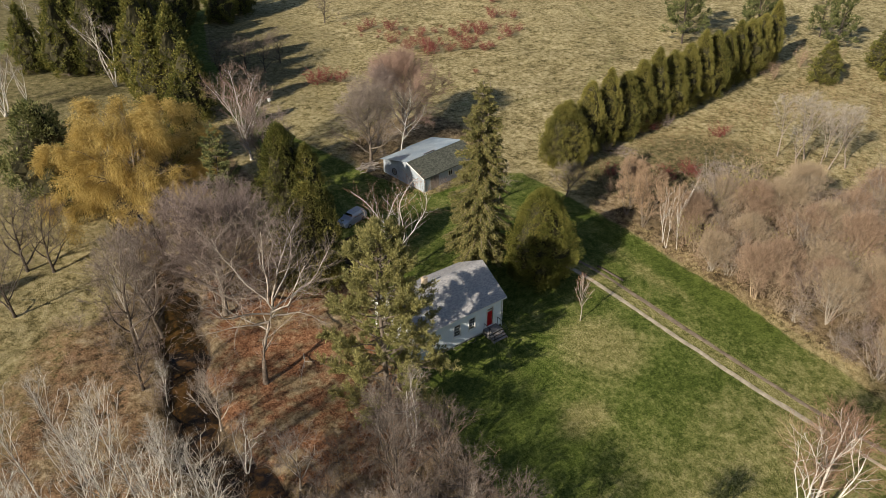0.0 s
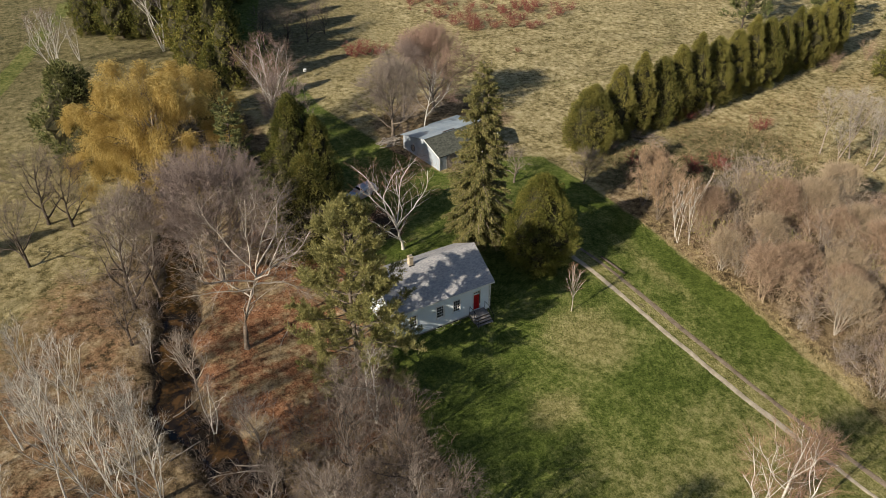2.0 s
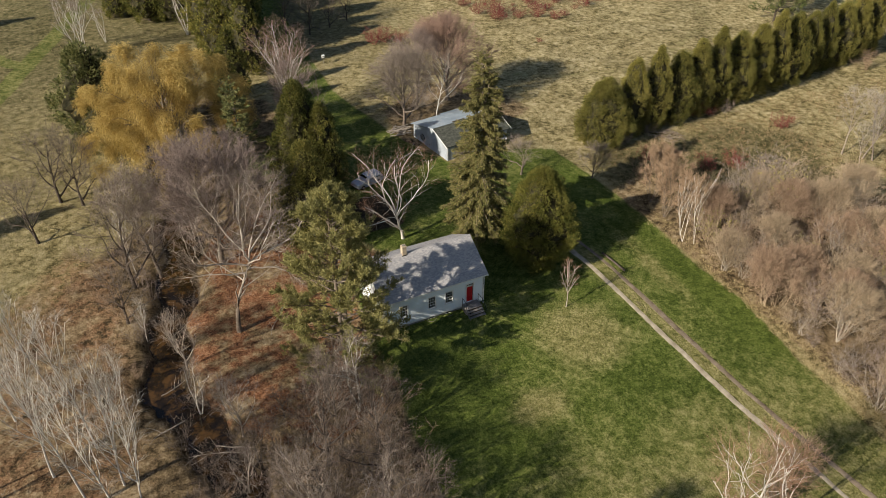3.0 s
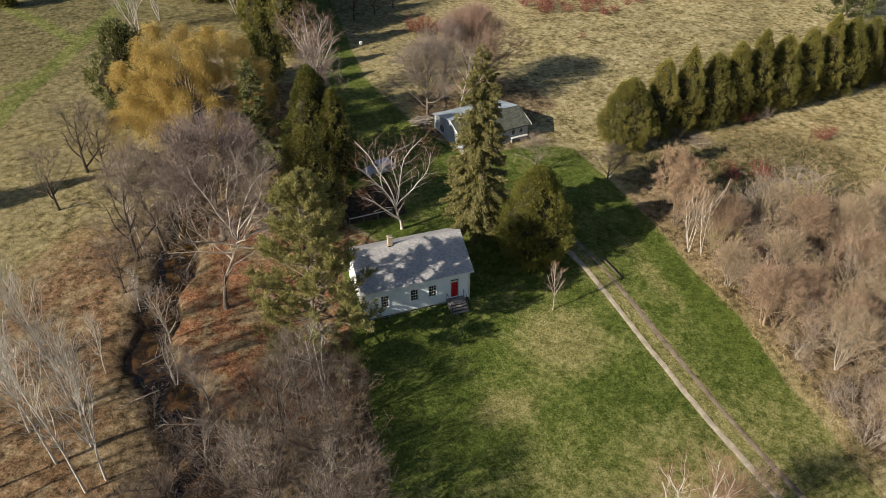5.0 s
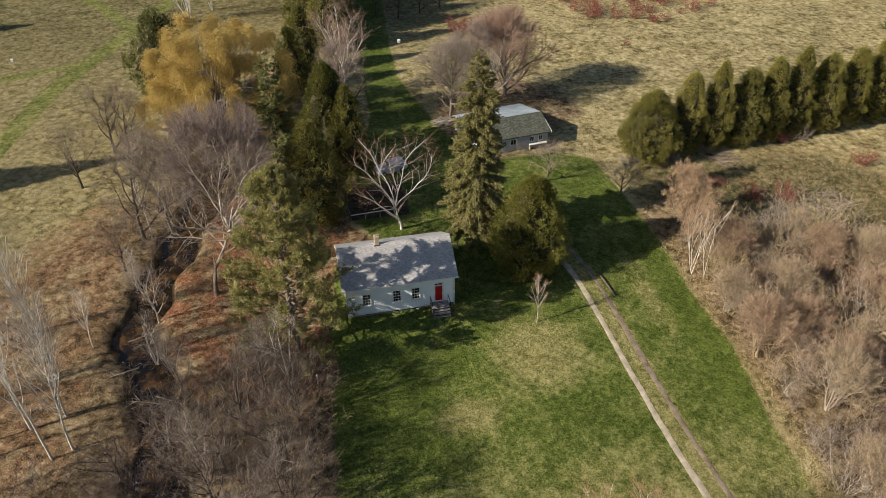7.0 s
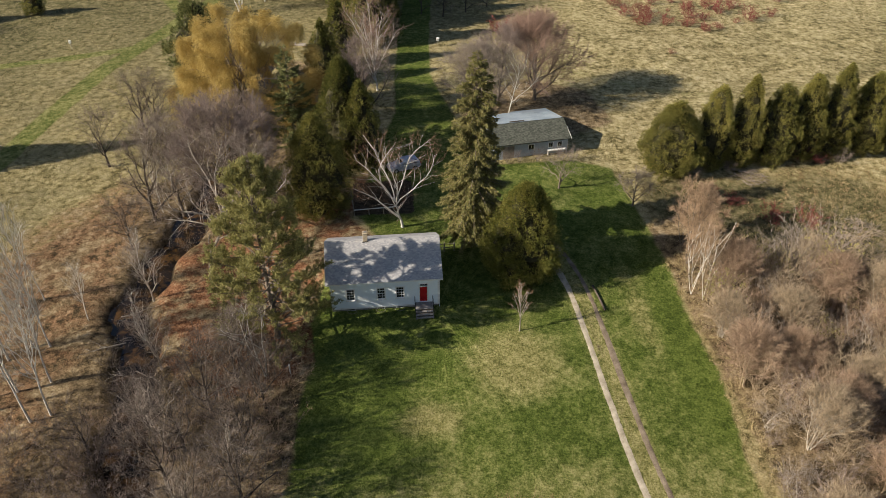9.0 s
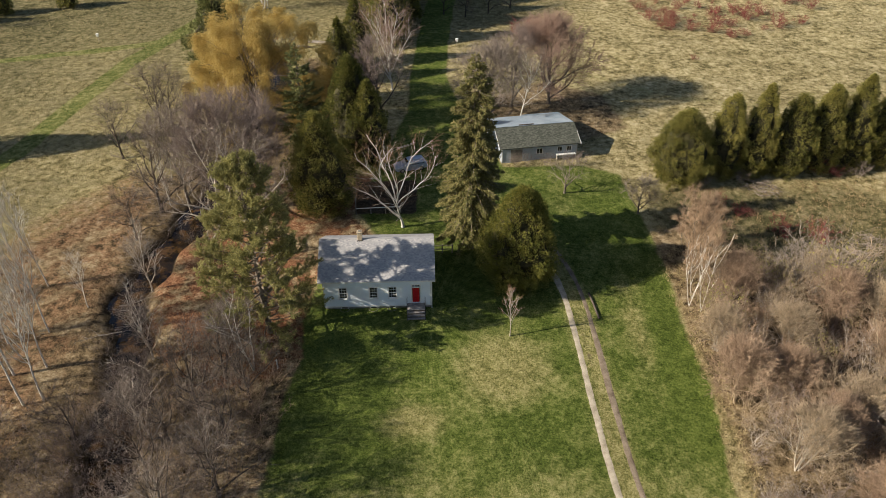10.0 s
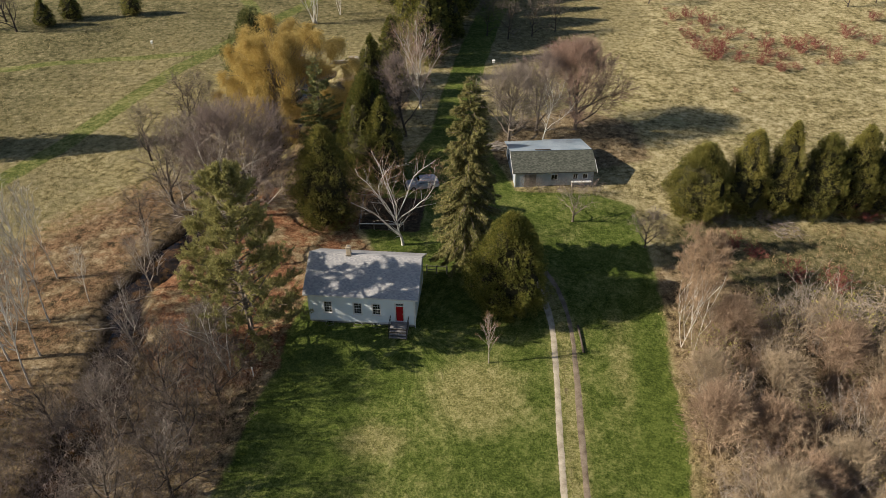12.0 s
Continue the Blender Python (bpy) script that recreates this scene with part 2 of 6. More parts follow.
def tubes(lines, n=4, caps=False):
    """Tapered tubes along polylines [(points, radii)]."""
    vs, fs, base = [], [], 0
    a = np.linspace(0, 2 * np.pi, n, endpoint=False)
    ca, sa = np.cos(a)[None, :, None], np.sin(a)[None, :, None]
    for pts, rad in lines:
        k = len(pts)
        d = np.gradient(pts, axis=0)
        _, u, w = frame_axes(d)
        ring = pts[:, None, :] + rad[:, None, None] * (u[:, None, :] * ca + w[:, None, :] * sa)
        vs.append(ring.reshape(-1, 3))
        for i in range(k - 1):
            for j in range(n):
                j2 = (j + 1) % n
                fs.append([base + i * n + j, base + i * n + j2, base + (i + 1) * n + j2, base + (i + 1) * n + j])
        if caps:
            fs.append([base + j for j in range(n)][::-1])
            fs.append([base + (k - 1) * n + j for j in range(n)])
        base += k * n
    return np.concatenate(vs), fs


def spikes(p, d, length, r):
    """Fine twigs, hair-thin, each tapering to a point."""
    d, u, w = frame_axes(d)
    m = len(p)
    t = (np.arange(m) * 2.4)[:, None]
    s = (u * np.cos(t) + w * np.sin(t)) * r[:, None]
    v = np.stack([p - s, p + s, p + d * length[:, None]], 1).reshape(-1, 3)
    return v, (np.arange(m) * 3)[:, None] + np.array([[0, 1, 2]])


def sprays(p, d, length, width, rng, fold=0.25, face=None):
    """Leaf-shaped sprigs, folded along the middle; face: the way their flat side turns."""
    d, u, w = frame_axes(d)
    t = rng.uniform(0, 2 * np.pi, len(p))[:, None]
    s = u * np.cos(t) + w * np.sin(t)
    if face is not None:
        s = np.cross(d, face + rng.normal(0, 0.35, face.shape))
        s /= np.linalg.norm(s, axis=1, keepdims=True) + 1e-9
    nrm = np.cross(d, s)
    L, W = length[:, None], width[:, None]
    a = p + d * L * 0.45 + s * W + nrm * W * fold
    b = p + d * L * 0.45 - s * W + nrm * W * fold
    v = np.stack([p, a, p + d * L, b], 1).reshape(-1, 3)
    i = (np.arange(len(p)) * 4)[:, None]
    return v, np.concatenate([i + np.array([[0, 1, 2]]), i + np.array([[0, 2, 3]])])


# ---- the lie of the land ----
CREEK = np.array([(-26, 70), (-26.5, 45), (-27.2, 34), (-28.5, 24), (-30.8, 16), (-32.5, 9.5), (-33.9, 4.5), (-33.5, 0), (-31.5, -4.5), (-30.4, -9), (-30.4, -13), (-29.4, -18), (-29, -28), (-31, -60)], float)
DRIVE = np.array([(12.6, 12.0), (14.8, 7.5), (15.8, 3.0), (16.1, -2), (16.15, -8), (16.2, -14), (16.3, -20), (16.8, -27), (17.2, -32), (18.3, -44), (22, -64)], float)
PATH_A = np.array([(-66, 15), (-63.4, 25.4), (-59.8, 36.1), (-57.6, 50.9), (-54.8, 66.2), (-49.7, 80.1), (-43.8, 96.5), (-36, 118), (-25, 150)], float)
PATH_B = np.array([(-130, 55), (-87.8, 64.9), (-78.9, 69.4), (-68.8, 72.3), (-58.3, 74.7), (-50.1, 78.5)], float)
PATH_E = np.array([(-46.0, 96.5), (-51.3, 107.3), (-58, 117.7), (-66, 132), (-78, 155)], float)
PATH_C = np.array([(3, 40), (0.5, 58), (2.3, 82.8), (5, 108.4), (14, 135), (40, 165)], float)
PATH_D = np.array([(22, 64), (29.2, 60.3), (35.9, 54.1), (43.2, 49.5), (60, 46), (90, 60), (110, 95)], float)


def near_line(x, y, line):
    """Distance from points to a polyline."""
    p = np.stack([np.asarray(x, float), np.asarray(y, float)], -1)
    best = np.full(p.shape[:-1], 1e9)
    for a, b in zip(line[:-1], line[1:]):
        ab = b - a
        t = np.clip(((p - a) @ ab) / (ab @ ab), 0, 1)
        best = np.minimum(best, np.linalg.norm(p - a - t[..., None] * ab, axis=-1))
    return best


def soft(v, lo, hi):
    t = np.clip((v - lo) / (hi - lo), 0, 1)
    return t * t * (3 - 2 * t)


def waves(x, y):
    return 0.5 * np.sin(x * 0.21 + 1.3) * np.cos(y * 0.17 - 0.6) + 0.3 * np.sin(x * 0.47 + y * 0.39) + 0.2 * np.sin(x * 0.9 - y * 1.1 + 2)


def height(x, y):
    x, y = np.asarray(x, float), np.asarray(y, float)
    z = np.where(y < 15, 0.055 * y, 0.825 + 0.02 * (y - 15))
    z = np.clip(z, -4.0, 12.0)
    rough = 1 - soft(-np.maximum(np.abs(x - 6) - 22, np.abs(y) - 18), 0, 6)
    z = z + 0.16 * waves(x, y) * rough
    d = near_line(x + 0.5 * np.sin(y * 0.7), y, CREEK)
    d = d + 0.35 * waves(x * 4, y * 4)
    return z - 1.2 * (1 - soft(d, 1.5, 2.6)) - 0.25 * (1 - soft(d, 2.2, 5.0))


def gz(x, y):
    return float(height(x, y))


def spread(lo, mid0, mid1, hi, fine, n_out):
    inner = np.arange(mid0, mid1 + 0.01, fine)
    k = np.linspace(0, 1, n_out + 1)[1:]
    return np.concatenate([(mid0 - (mid0 - lo) * k ** 2.5)[::-1], inner, mid1 + (hi - mid1) * k ** 2.5])


def inside(x, y, poly):
    """Signed distance to a polygon: positive inside."""
    poly = np.array(poly, float)
    d = near_line(x, y, np.vstack([poly, poly[:1]]))
    hit = np.zeros(np.shape(x), bool)
    for (x0, y0), (x1, y1) in zip(poly, np.roll(poly, -1, axis=0)):
        cross = (y0 > y) != (y1 > y)
        with np.errstate(divide="ignore", invalid="ignore"):
            hit ^= cross & (x < (x1 - x0) * (y - y0) / (y1 - y0) + x0)
    return np.where(hit, d, -d)


LAWN = [(-15.5, -60), (-15, -20), (-14.5, -12), (-13.2, -7), (-14, -2.5), (-13, 4), (-12, 9.5), (-6, 11.5), (-9, 18), (-7, 30), (-3, 46), (-2.5, 60), (4, 60), (7, 40), (11, 28.8), (22, 28.8), (27, 26), (27.3, 16), (27.6, 5), (27, -3), (27.2, -12), (26.6, -17), (25.6, -22), (25.4, -27), (24.8, -32), (24, -40), (26, -60)]
LEAF = [(-31, -3), (-32, 10), (-29, 18), (-24, 27), (-16, 28), (-7, 27), (-9.5, 17), (-6, 12), (-11.5, 9.5), (-13, 4), (-13, -2), (-12.8, -7), (-16, -10), (-24, -12)]
BROWN = [(-110, -60), (-62, -4), (-50, 10), (-40, 24), (-34, 30), (-24, 36), (-22, 70), (-8, 62), (-8, 34), (-12, 26), (-14, 0), (-14, -60)]
BROWN_R = [(27, -60), (27.5, -20), (27.5, 12), (32, 14), (38, 10), (48, 4), (75, -12), (120, -40), (120, -60)]
BROWN_B = [(6, 36), (9, 50), (20, 57), (30, 52), (31, 40), (24, 36)]
GARDEN = [(-9.3, 17.2), (-10, 25.5), (-1.5, 26), (-1.2, 17.5)]


def along(line, stepm):
    """Smooth points along a line, evenly spaced."""
    seg = np.r_[0, np.cumsum(np.linalg.norm(np.diff(line, axis=0), axis=1))]
    s = np.arange(0, seg[-1], stepm)
    p = np.stack([np.interp(s, seg, line[:, k]) for k in (0, 1)], 1)
    k = max(3, int(5 / stepm)) | 1
    pad = np.pad(p, ((k // 2, k // 2), (0, 0)), mode="edge")
    return np.stack([np.convolve(pad[:, c], np.ones(k) / k, "valid") for c in (0, 1)], 1)


WEST_BANK = [(-60, -34), (-58, 6), (-50, 22), (-41, 33), (-34, 26), (-34, 8), (-35, -12), (-38, -34)]


def build_ground():
    xs = spread(-1500, -100, 130, 1500, 1.0, 26)
    ys = spread(-1500, -62, 135, 1800, 1.0, 26)
    X, Y = np.meshgrid(xs, ys)
    Z = height(X, Y)
    nx, ny = len(xs), len(ys)
    v = np.stack([X, Y, Z], -1).reshape(-1, 3)
    j, i = np.meshgrid(np.arange(nx - 1), np.arange(ny - 1))
    a = (i * nx + j).ravel()
    f = np.stack([a, a + 1, a + 1 + nx, a + nx], 1)
    me = mesh_of("ground", v, f, M_GROUND, True)
    x, y = X.ravel(), Y.ravel()
    lawn = soft(inside(x, y, LAWN), -1.2, 1.2)
    for line, w in ((PATH_A, 1.9), (PATH_B, 1.3), (PATH_C, 3.2), (PATH_D, 1.6), (PATH_E, 1.5)):
        line = along(line, 2.0)
        lawn = np.maximum(lawn, {1.6: 0.42, 3.2: 1.0}.get(w, 1.0) * soft(-near_line(x, y, line), -w - 0.6, -w + 0.8))
    tracks = np.minimum.reduce([near_line(x, y, q) for q in (PATH_A, PATH_B, PATH_D, PATH_E)])
    leaf = np.maximum(soft(inside(x, y, LEAF), -1.5, 2.0), 0.52 * soft(inside(x, y, WEST_BANK), -3.0, 4.0))
    brown = np.maximum.reduce([soft(inside(x, y, p), -2.5, 2.5) for p in (BROWN, BROWN_R, BROWN_B)])
    creek = near_line(x + 0.5 * np.sin(y * 0.7), y, CREEK)
    soil = np.maximum.reduce([0.42 * soft(-np.hypot((x + 2.2) / 4, (y + 15.3) / 2.2), -1, 0), soft(-creek, -2.6, -1.8), 0.9 * soft(inside(x, y, GARDEN), -0.3, 0.3), np.where(y > 6, 0.55, 0.4) * soft(-near_line(x, y, DRIVE), -1.0, -0.2), 0.4 * soft(inside(x, y, BROWN_R), 0.5, 4.0) * (x < 80)])
    dry = 0.3 + 0.5 * soft(-near_line(x, y, along(DRIVE, 2.0)), -1.6, -0.6) + 0.7 * soft(-np.hypot((x + 2.2) / 5, (y + 15.3) / 3), -1, 0) + 0.62 * soft(-np.hypot((x - 7) / 6, (y + 9) / 6), -1.2, -0.1) + 0.35 * soft(-np.hypot((x - 22) / 1.8, (y + 4) / 11), -1.2, 0) + 0.3 * soft(-y, 16, 30)
    dry = dry - 0.5 * soft(-np.hypot((x + 9) / 5, (y + 8) / 14), -1.2, 0) - 0.3 * soft(-np.hypot((x - 24.5) / 3, (y + 12) / 14), -1.2, 0) + 0.2 * soft(-tracks, -3, -2)
    green = 0.42 + 0.3 * soft(-x, 60, 85) - 0.14 * soft(x, 18, 30) + 0.5 * soft(inside(x, y, [(28, 6), (36, 5), (60, 2), (66, 12), (58, 24), (30, 23)]), -3, 3) + 0.12 * soft(-near_line(x, y, PATH_A), -40, -5) * (x < -35) + 0.25 * soft(y, 60, 110) * (x < 40) - 0.25 * soft(x, 30, 50) * (y > 20)
    for name, val in (("lawn", lawn), ("leaf", leaf), ("brown", brown), ("soil", soil), ("dry", dry), ("green", green)):
        me.attributes.new(name, "FLOAT", "POINT").data.foreach_set("value", np.asarray(val, np.float32))
    tagged(new("ground", me), "grassy ground with lawn, straw-coloured meadow and leaf litter", "ground", kind="structure")


build_ground()


def strip(name, line, off, half, material, rng, lift=0.02, ragged=0.09, cols=4):
    c = along(line, 0.3)
    d = np.gradient(c, axis=0)
    d /= np.linalg.norm(d, axis=1, keepdims=True)
    nrm = np.stack([d[:, 1], -d[:, 0]], 1)
    n = len(c)
    drift = lambda: np.convolve(rng.normal(0, 1, n + 40), np.ones(41) / 6.4, "valid") * ragged
    wob, wob2 = drift(), drift()
    rows = []
    for k in range(cols + 1):
        u = -1 + 2 * k / cols
        o = off + u * half + (wob if u < 0 else wob2) * abs(u) + rng.normal(0, ragged * 0.3, n) * (abs(u) == 1)
        q = c + nrm * o[:, None]
        z = height(q[:, 0], q[:, 1]) + (lift if abs(u) < 1 else -0.03)
        rows.append(np.c_[q, z])
    v = np.stack(rows, 1).reshape(-1, 3)
    i = np.arange(n - 1)[:, None] * (cols + 1) + np.arange(cols)[None, :]
    i = i.ravel()
    f = np.stack([i, i + 1, i + cols + 2, i + cols + 1], 1)
    return mesh_of(name, v, f, material, True)


rng0 = np.random.default_rng(5)
drive = tagged(empty("driveway", pose(0, 0, 0)), "two-track gravel driveway with grass down the middle", "driveway", kind="structure")
part("wheel_track", strip("wheel_track", DRIVE, -1.02, 0.36, M_MUD, rng0, ragged=0.08), drive, "darker brown wheel track")
part("wheel_track", strip("wheel_track", DRIVE, 1.0, 0.46, M_GRAVEL, rng0, ragged=0.08), drive, "pale gravel wheel track")

m, nt, b = mat("creek_water", 0.08, 0.0, 0.5)
nt.links.new(ramp(nt, noise_at(nt, 0.8), [(0.38, (0.01, 0.007, 0.004)), (0.5, (0.026, 0.016, 0.007)), (0.62, (0.085, 0.046, 0.016))]), b.inputs["Base Color"])
bump(nt, b, noise_at(nt, 2.5, 2.0), 0.25, 0.04)
M_WATER = m


def build_creek():
    c = along(CREEK, 1.0)
    d = np.gradient(c, axis=0)
    d /= np.linalg.norm(d, axis=1, keepdims=True)
    nrm = np.stack([d[:, 1], -d[:, 0]], 1)
    zc = np.where(c[:, 1] < 15, 0.055 * c[:, 1], 0.825 + 0.02 * (c[:, 1] - 15)) - 0.98
    v = np.concatenate([np.c_[c + nrm * o, zc] for o in (-2.6, 2.6)])
    n = len(c)
    i = np.arange(n - 1)
    tagged(new("creek_water", mesh_of("creek_water", v, np.stack([i, i + 1, i + 1 + n, i + n], 1), M_WATER)), "narrow dark creek between eroded banks", "creek", kind="structure")


build_creek()


# ---- plants ----
def reach(p, d, c, r):
    """How far from p along d the crown's outline lies."""
    q, e = (p - c) / r, d / r
    a, bq, k = e @ e, 2 * q @ e, q @ q - 1
    disc = bq * bq - 4 * a * k
    return 0.3 if disc <= 0 else max(0.3, (-bq + math.sqrt(disc)) / (2 * a))


def limb(p, d, length, r0, r1, rng, wander=0.2, lift=0.1, k=5):
    pts, q = [p], p
    d = d / np.linalg.norm(d)
    for _ in range(k):
        d = d + rng.normal(0, wander, 3) + np.array([0, 0, lift])
        d = d / np.linalg.norm(d)
        q = q + d * length / k
        pts.append(q)
    return np.array(pts), np.linspace(r0, r1, k + 1)


def turn_from(d, angle, rng):
    _, u, w = frame_axes(d)
    t = rng.uniform(0, 2 * np.pi)
    return d * math.cos(angle) + (u * math.cos(t) + w * math.sin(t)) * math.sin(angle)


def on_line(line, u):
    pts = line[0]
    k = u * (len(pts) - 1)
    i = min(int(k), len(pts) - 2)
    return pts[i] + (pts[i + 1] - pts[i]) * (k - i), pts[i + 1] - pts[i], line[1][0] + (line[1][-1] - line[1][0]) * u


def bare_shape(seed, h, crown_r, fork=0.25, limbs=10, subs=9, twigs=7, fine=9, trunk_r=0.28, rise=0.55, wander=0.16, lean=(0, 0), spike=1.0, spike_r=0.012, low=0.35, stems=1, mains=(), trunk_h=0.8):
    """Bare tree: wood lines and fine twigs inside an egg-shaped crown."""
    rng = np.random.default_rng(seed)
    c = np.array([lean[0] * 0.6, lean[1] * 0.6, h * (0.5 + low / 2)])
    r = np.array([crown_r, crown_r, h * (1 - low) / 2])
    wood, sub_l, twig_l = [], [], []
    for s in range(stems):
        a = s * 2.4 + rng.uniform(0, 1)
        d0 = np.array([lean[0] / h, lean[1] / h, 1.0]) + (0.35 * np.array([math.cos(a), math.sin(a), 0]) if stems > 1 else 0)
        th = h * (trunk_h if stems == 1 else rng.uniform(0.75, 0.95))
        tr = trunk_r * (1 if stems == 1 else 0.65)
        trunk = limb(np.array([0.12 * s, 0.05 * s, -0.25]), d0, th, tr, tr * 0.18, rng, wander * 0.45, 0.05 if stems == 1 else 0.12, 9)
        flare = trunk[1].copy()
        flare[0] *= 1.35
        trunk = (trunk[0], flare)
        wood.append(trunk)
        for u, az, el, ln in mains:
            p, td, tr_here = on_line(trunk, u)
            az, el = radians(az), radians(el)
            d = np.array([math.cos(az) * math.cos(el), math.sin(az) * math.cos(el), math.sin(el)])
            wood.append(limb(p, d, ln, max(tr_here * 0.62, trunk_r * 0.36), 0.028, rng, wander, 0.05, 8))
        n = 0 if mains else max(3, limbs // stems)
        for i in range(n):
            u = fork + (1 - fork) * ((i + rng.uniform(0, 0.8)) / n) ** 0.9
            p, td, tr_here = on_line(trunk, min(u, 0.99))
            az = i * 2.4 + rng.uniform(-0.5, 0.5) + s
            el = rise + 0.45 * u + rng.uniform(-0.2, 0.2)
            d = np.array([math.cos(az) * math.cos(el), math.sin(az) * math.cos(el), math.sin(el)])
            ln = min(reach(p, d, c, r), h * 0.75) * rng.uniform(0.82, 1.02)
            wood.append(limb(p, d, ln, tr_here * 0.5, 0.022, rng, wander, 0.06, 7))
    for w in wood[:]:
        for i in range(subs):
            u = 0.28 + 0.72 * (i + rng.uniform(0, 1)) / subs
            p, d, rr = on_line(w, min(u, 0.99))
            d = turn_from(d / np.linalg.norm(d), rng.uniform(0.5, 1.0), rng) + np.array([0, 0, 0.15])
            ln = min(reach(p, d / np.linalg.norm(d), c, r), crown_r * 0.62) * rng.uniform(0.7, 1.05)
            sub_l.append(limb(p, d, ln, max(0.014, rr * 0.4), 0.01, rng, wander * 1.1, 0.05, 4))
    for w in sub_l:
        for i in range(twigs):
            u = 0.2 + 0.8 * (i + rng.uniform(0, 1)) / twigs
            p, d, rr = on_line(w, min(u, 0.99))
            d = turn_from(d / np.linalg.norm(d), rng.uniform(0.4, 0.9), rng) + np.array([0, 0, 0.12])
            twig_l.append(limb(p, d, rng.uniform(0.7, 1.3) * min(1.6, crown_r * 0.3), 0.011, 0.007, rng, 0.14, 0.05, 2))
    ends = np.array([[*on_line(w, 0.1 + 0.9 * (i + 0.5) / fine)[0], *turn_from((w[0][-1] - w[0][0]) / (np.linalg.norm(w[0][-1] - w[0][0]) + 1e-6), rng.uniform(0.25, 0.8), rng)] for w in twig_l for i in range(fine)])
    ln = rng.uniform(0.5, 1.2, len(ends)) * spike * min(1.0, crown_r * 0.2 + 0.35)
    v1, f1 = tubes(wood, 6)
    v2, f2 = tubes(sub_l, 4)
    v3, f3 = tubes(twig_l, 3)
    v4, f4 = spikes(ends[:, :3], ends[:, 3:], ln, np.full(len(ends), spike_r))
    return v1, f1, v2, f2, v3, f3, v4, f4


def bare_tree(name, at, label, bark, twig, branch=None, seed=1, group="", category="tree", **shape):
    v1, f1, v2, f2, v3, f3, v4, f4 = bare_shape(seed, **shape)
    ob = tagged(empty(name, at), label, category, group)
    join = lambda *vf: (np.concatenate([q[0] for q in vf]), sum(([[i + o for i in g] for g in q[1]] for q, o in zip(vf, np.cumsum([0] + [len(q[0]) for q in vf[:-1]]).tolist())), []))
    with_wood = branch is not twig
    v, f = join((v1, f1), (v2, f2)) if with_wood else (v1, f1)
    wood = part("trunk", mesh_of("trunk", v, f, bark, True), ob)
    if shape.get("stems", 1) > 1:
        wood["kind"] = "stuff"
    v, f = join((v3, f3), (v4, f4.tolist())) if with_wood else join((v2, f2), (v3, f3), (v4, f4.tolist()))
    part("crown", mesh_of("crown", v, f, twig), ob)["kind"] = "stuff"
    return ob


def stand(x, y, rz=0, scale=1.0):
    return pose(x, y, gz(x, y), 0, 0, rz) @ Matrix.Scale(scale, 4)


def shrub(name, at, label, bark, twig, seed=1, h=3.5, r=1.6, stems=14, subs=6, fine=7, spike=0.6, spike_r=0.01, splay=0.9, leaves=None, group="", category="shrub"):
    """Bare shrub: stems fan out into a dome of fine twigs."""
    rng = np.random.default_rng(seed)
    wood, side, ends = [], [], []
    for i in range(stems):
        a = i * 2.4 + rng.uniform(-0.5, 0.5)
        sp = splay * rng.uniform(0.05, 1.25)
        d = np.array([math.cos(a) * sp, math.sin(a) * sp, 1.0])
        p = np.array([math.cos(a), math.sin(a), 0]) * rng.uniform(0.0, 0.25) * r + np.array([0, 0, -0.15])
        wood.append(limb(p, d, h * rng.uniform(0.6, 1.05), rng.uniform(0.011, 0.021), 0.006, rng, 0.16, 0.03, 4))
    for w in wood:
        for i in range(subs):
            p, d, rr = on_line(w, 0.25 + 0.74 * (i + rng.uniform(0, 1)) / subs)
            d = turn_from(d / np.linalg.norm(d), rng.uniform(0.4, 1.1), rng) + np.array([0, 0, 0.25])
            side.append(limb(p, d, h * rng.uniform(0.14, 0.3), 0.011, 0.006, rng, 0.2, 0.04, 2))
    for w in side:
        for i in range(fine):
            p, d, _ = on_line(w, min(0.99, 0.1 + (i + rng.uniform(0, 1)) / fine * 0.9))
            ends.append([*p, *turn_from(d / np.linalg.norm(d), rng.uniform(0.3, 1.2), rng)])
    ends = np.array(ends)
    v1, f1 = tubes(wood, 3)
    v2, f2 = tubes(side, 3)
    v3, f3 = spikes(ends[:, :3], ends[:, 3:], rng.uniform(0.4, 1.0, len(ends)) * spike, np.full(len(ends), spike_r))
    ob = tagged(empty(name, at), label, category, group)
    part("stem_tangle", mesh_of("stem_tangle", v1, f1, bark), ob)["kind"] = "stuff"
    part("crown", mesh_of("crown", np.concatenate([v2, v3]), f2 + (f3 + len(v2)).tolist(), twig), ob)["kind"] = "stuff"
    if leaves:
        k = rng.integers(0, len(ends), len(ends) // 2)
        v, f = sprays(ends[k, :3] + ends[k, 3:] * 0.3, ends[k, 3:] + rng.normal(0, 0.5, (len(k), 3)), rng.uniform(0.1, 0.2, len(k)), rng.uniform(0.03, 0.06, len(k)), rng)
        part("foliage", mesh_of("foliage", v, f, leaves), ob)["kind"] = "stuff"
    return ob


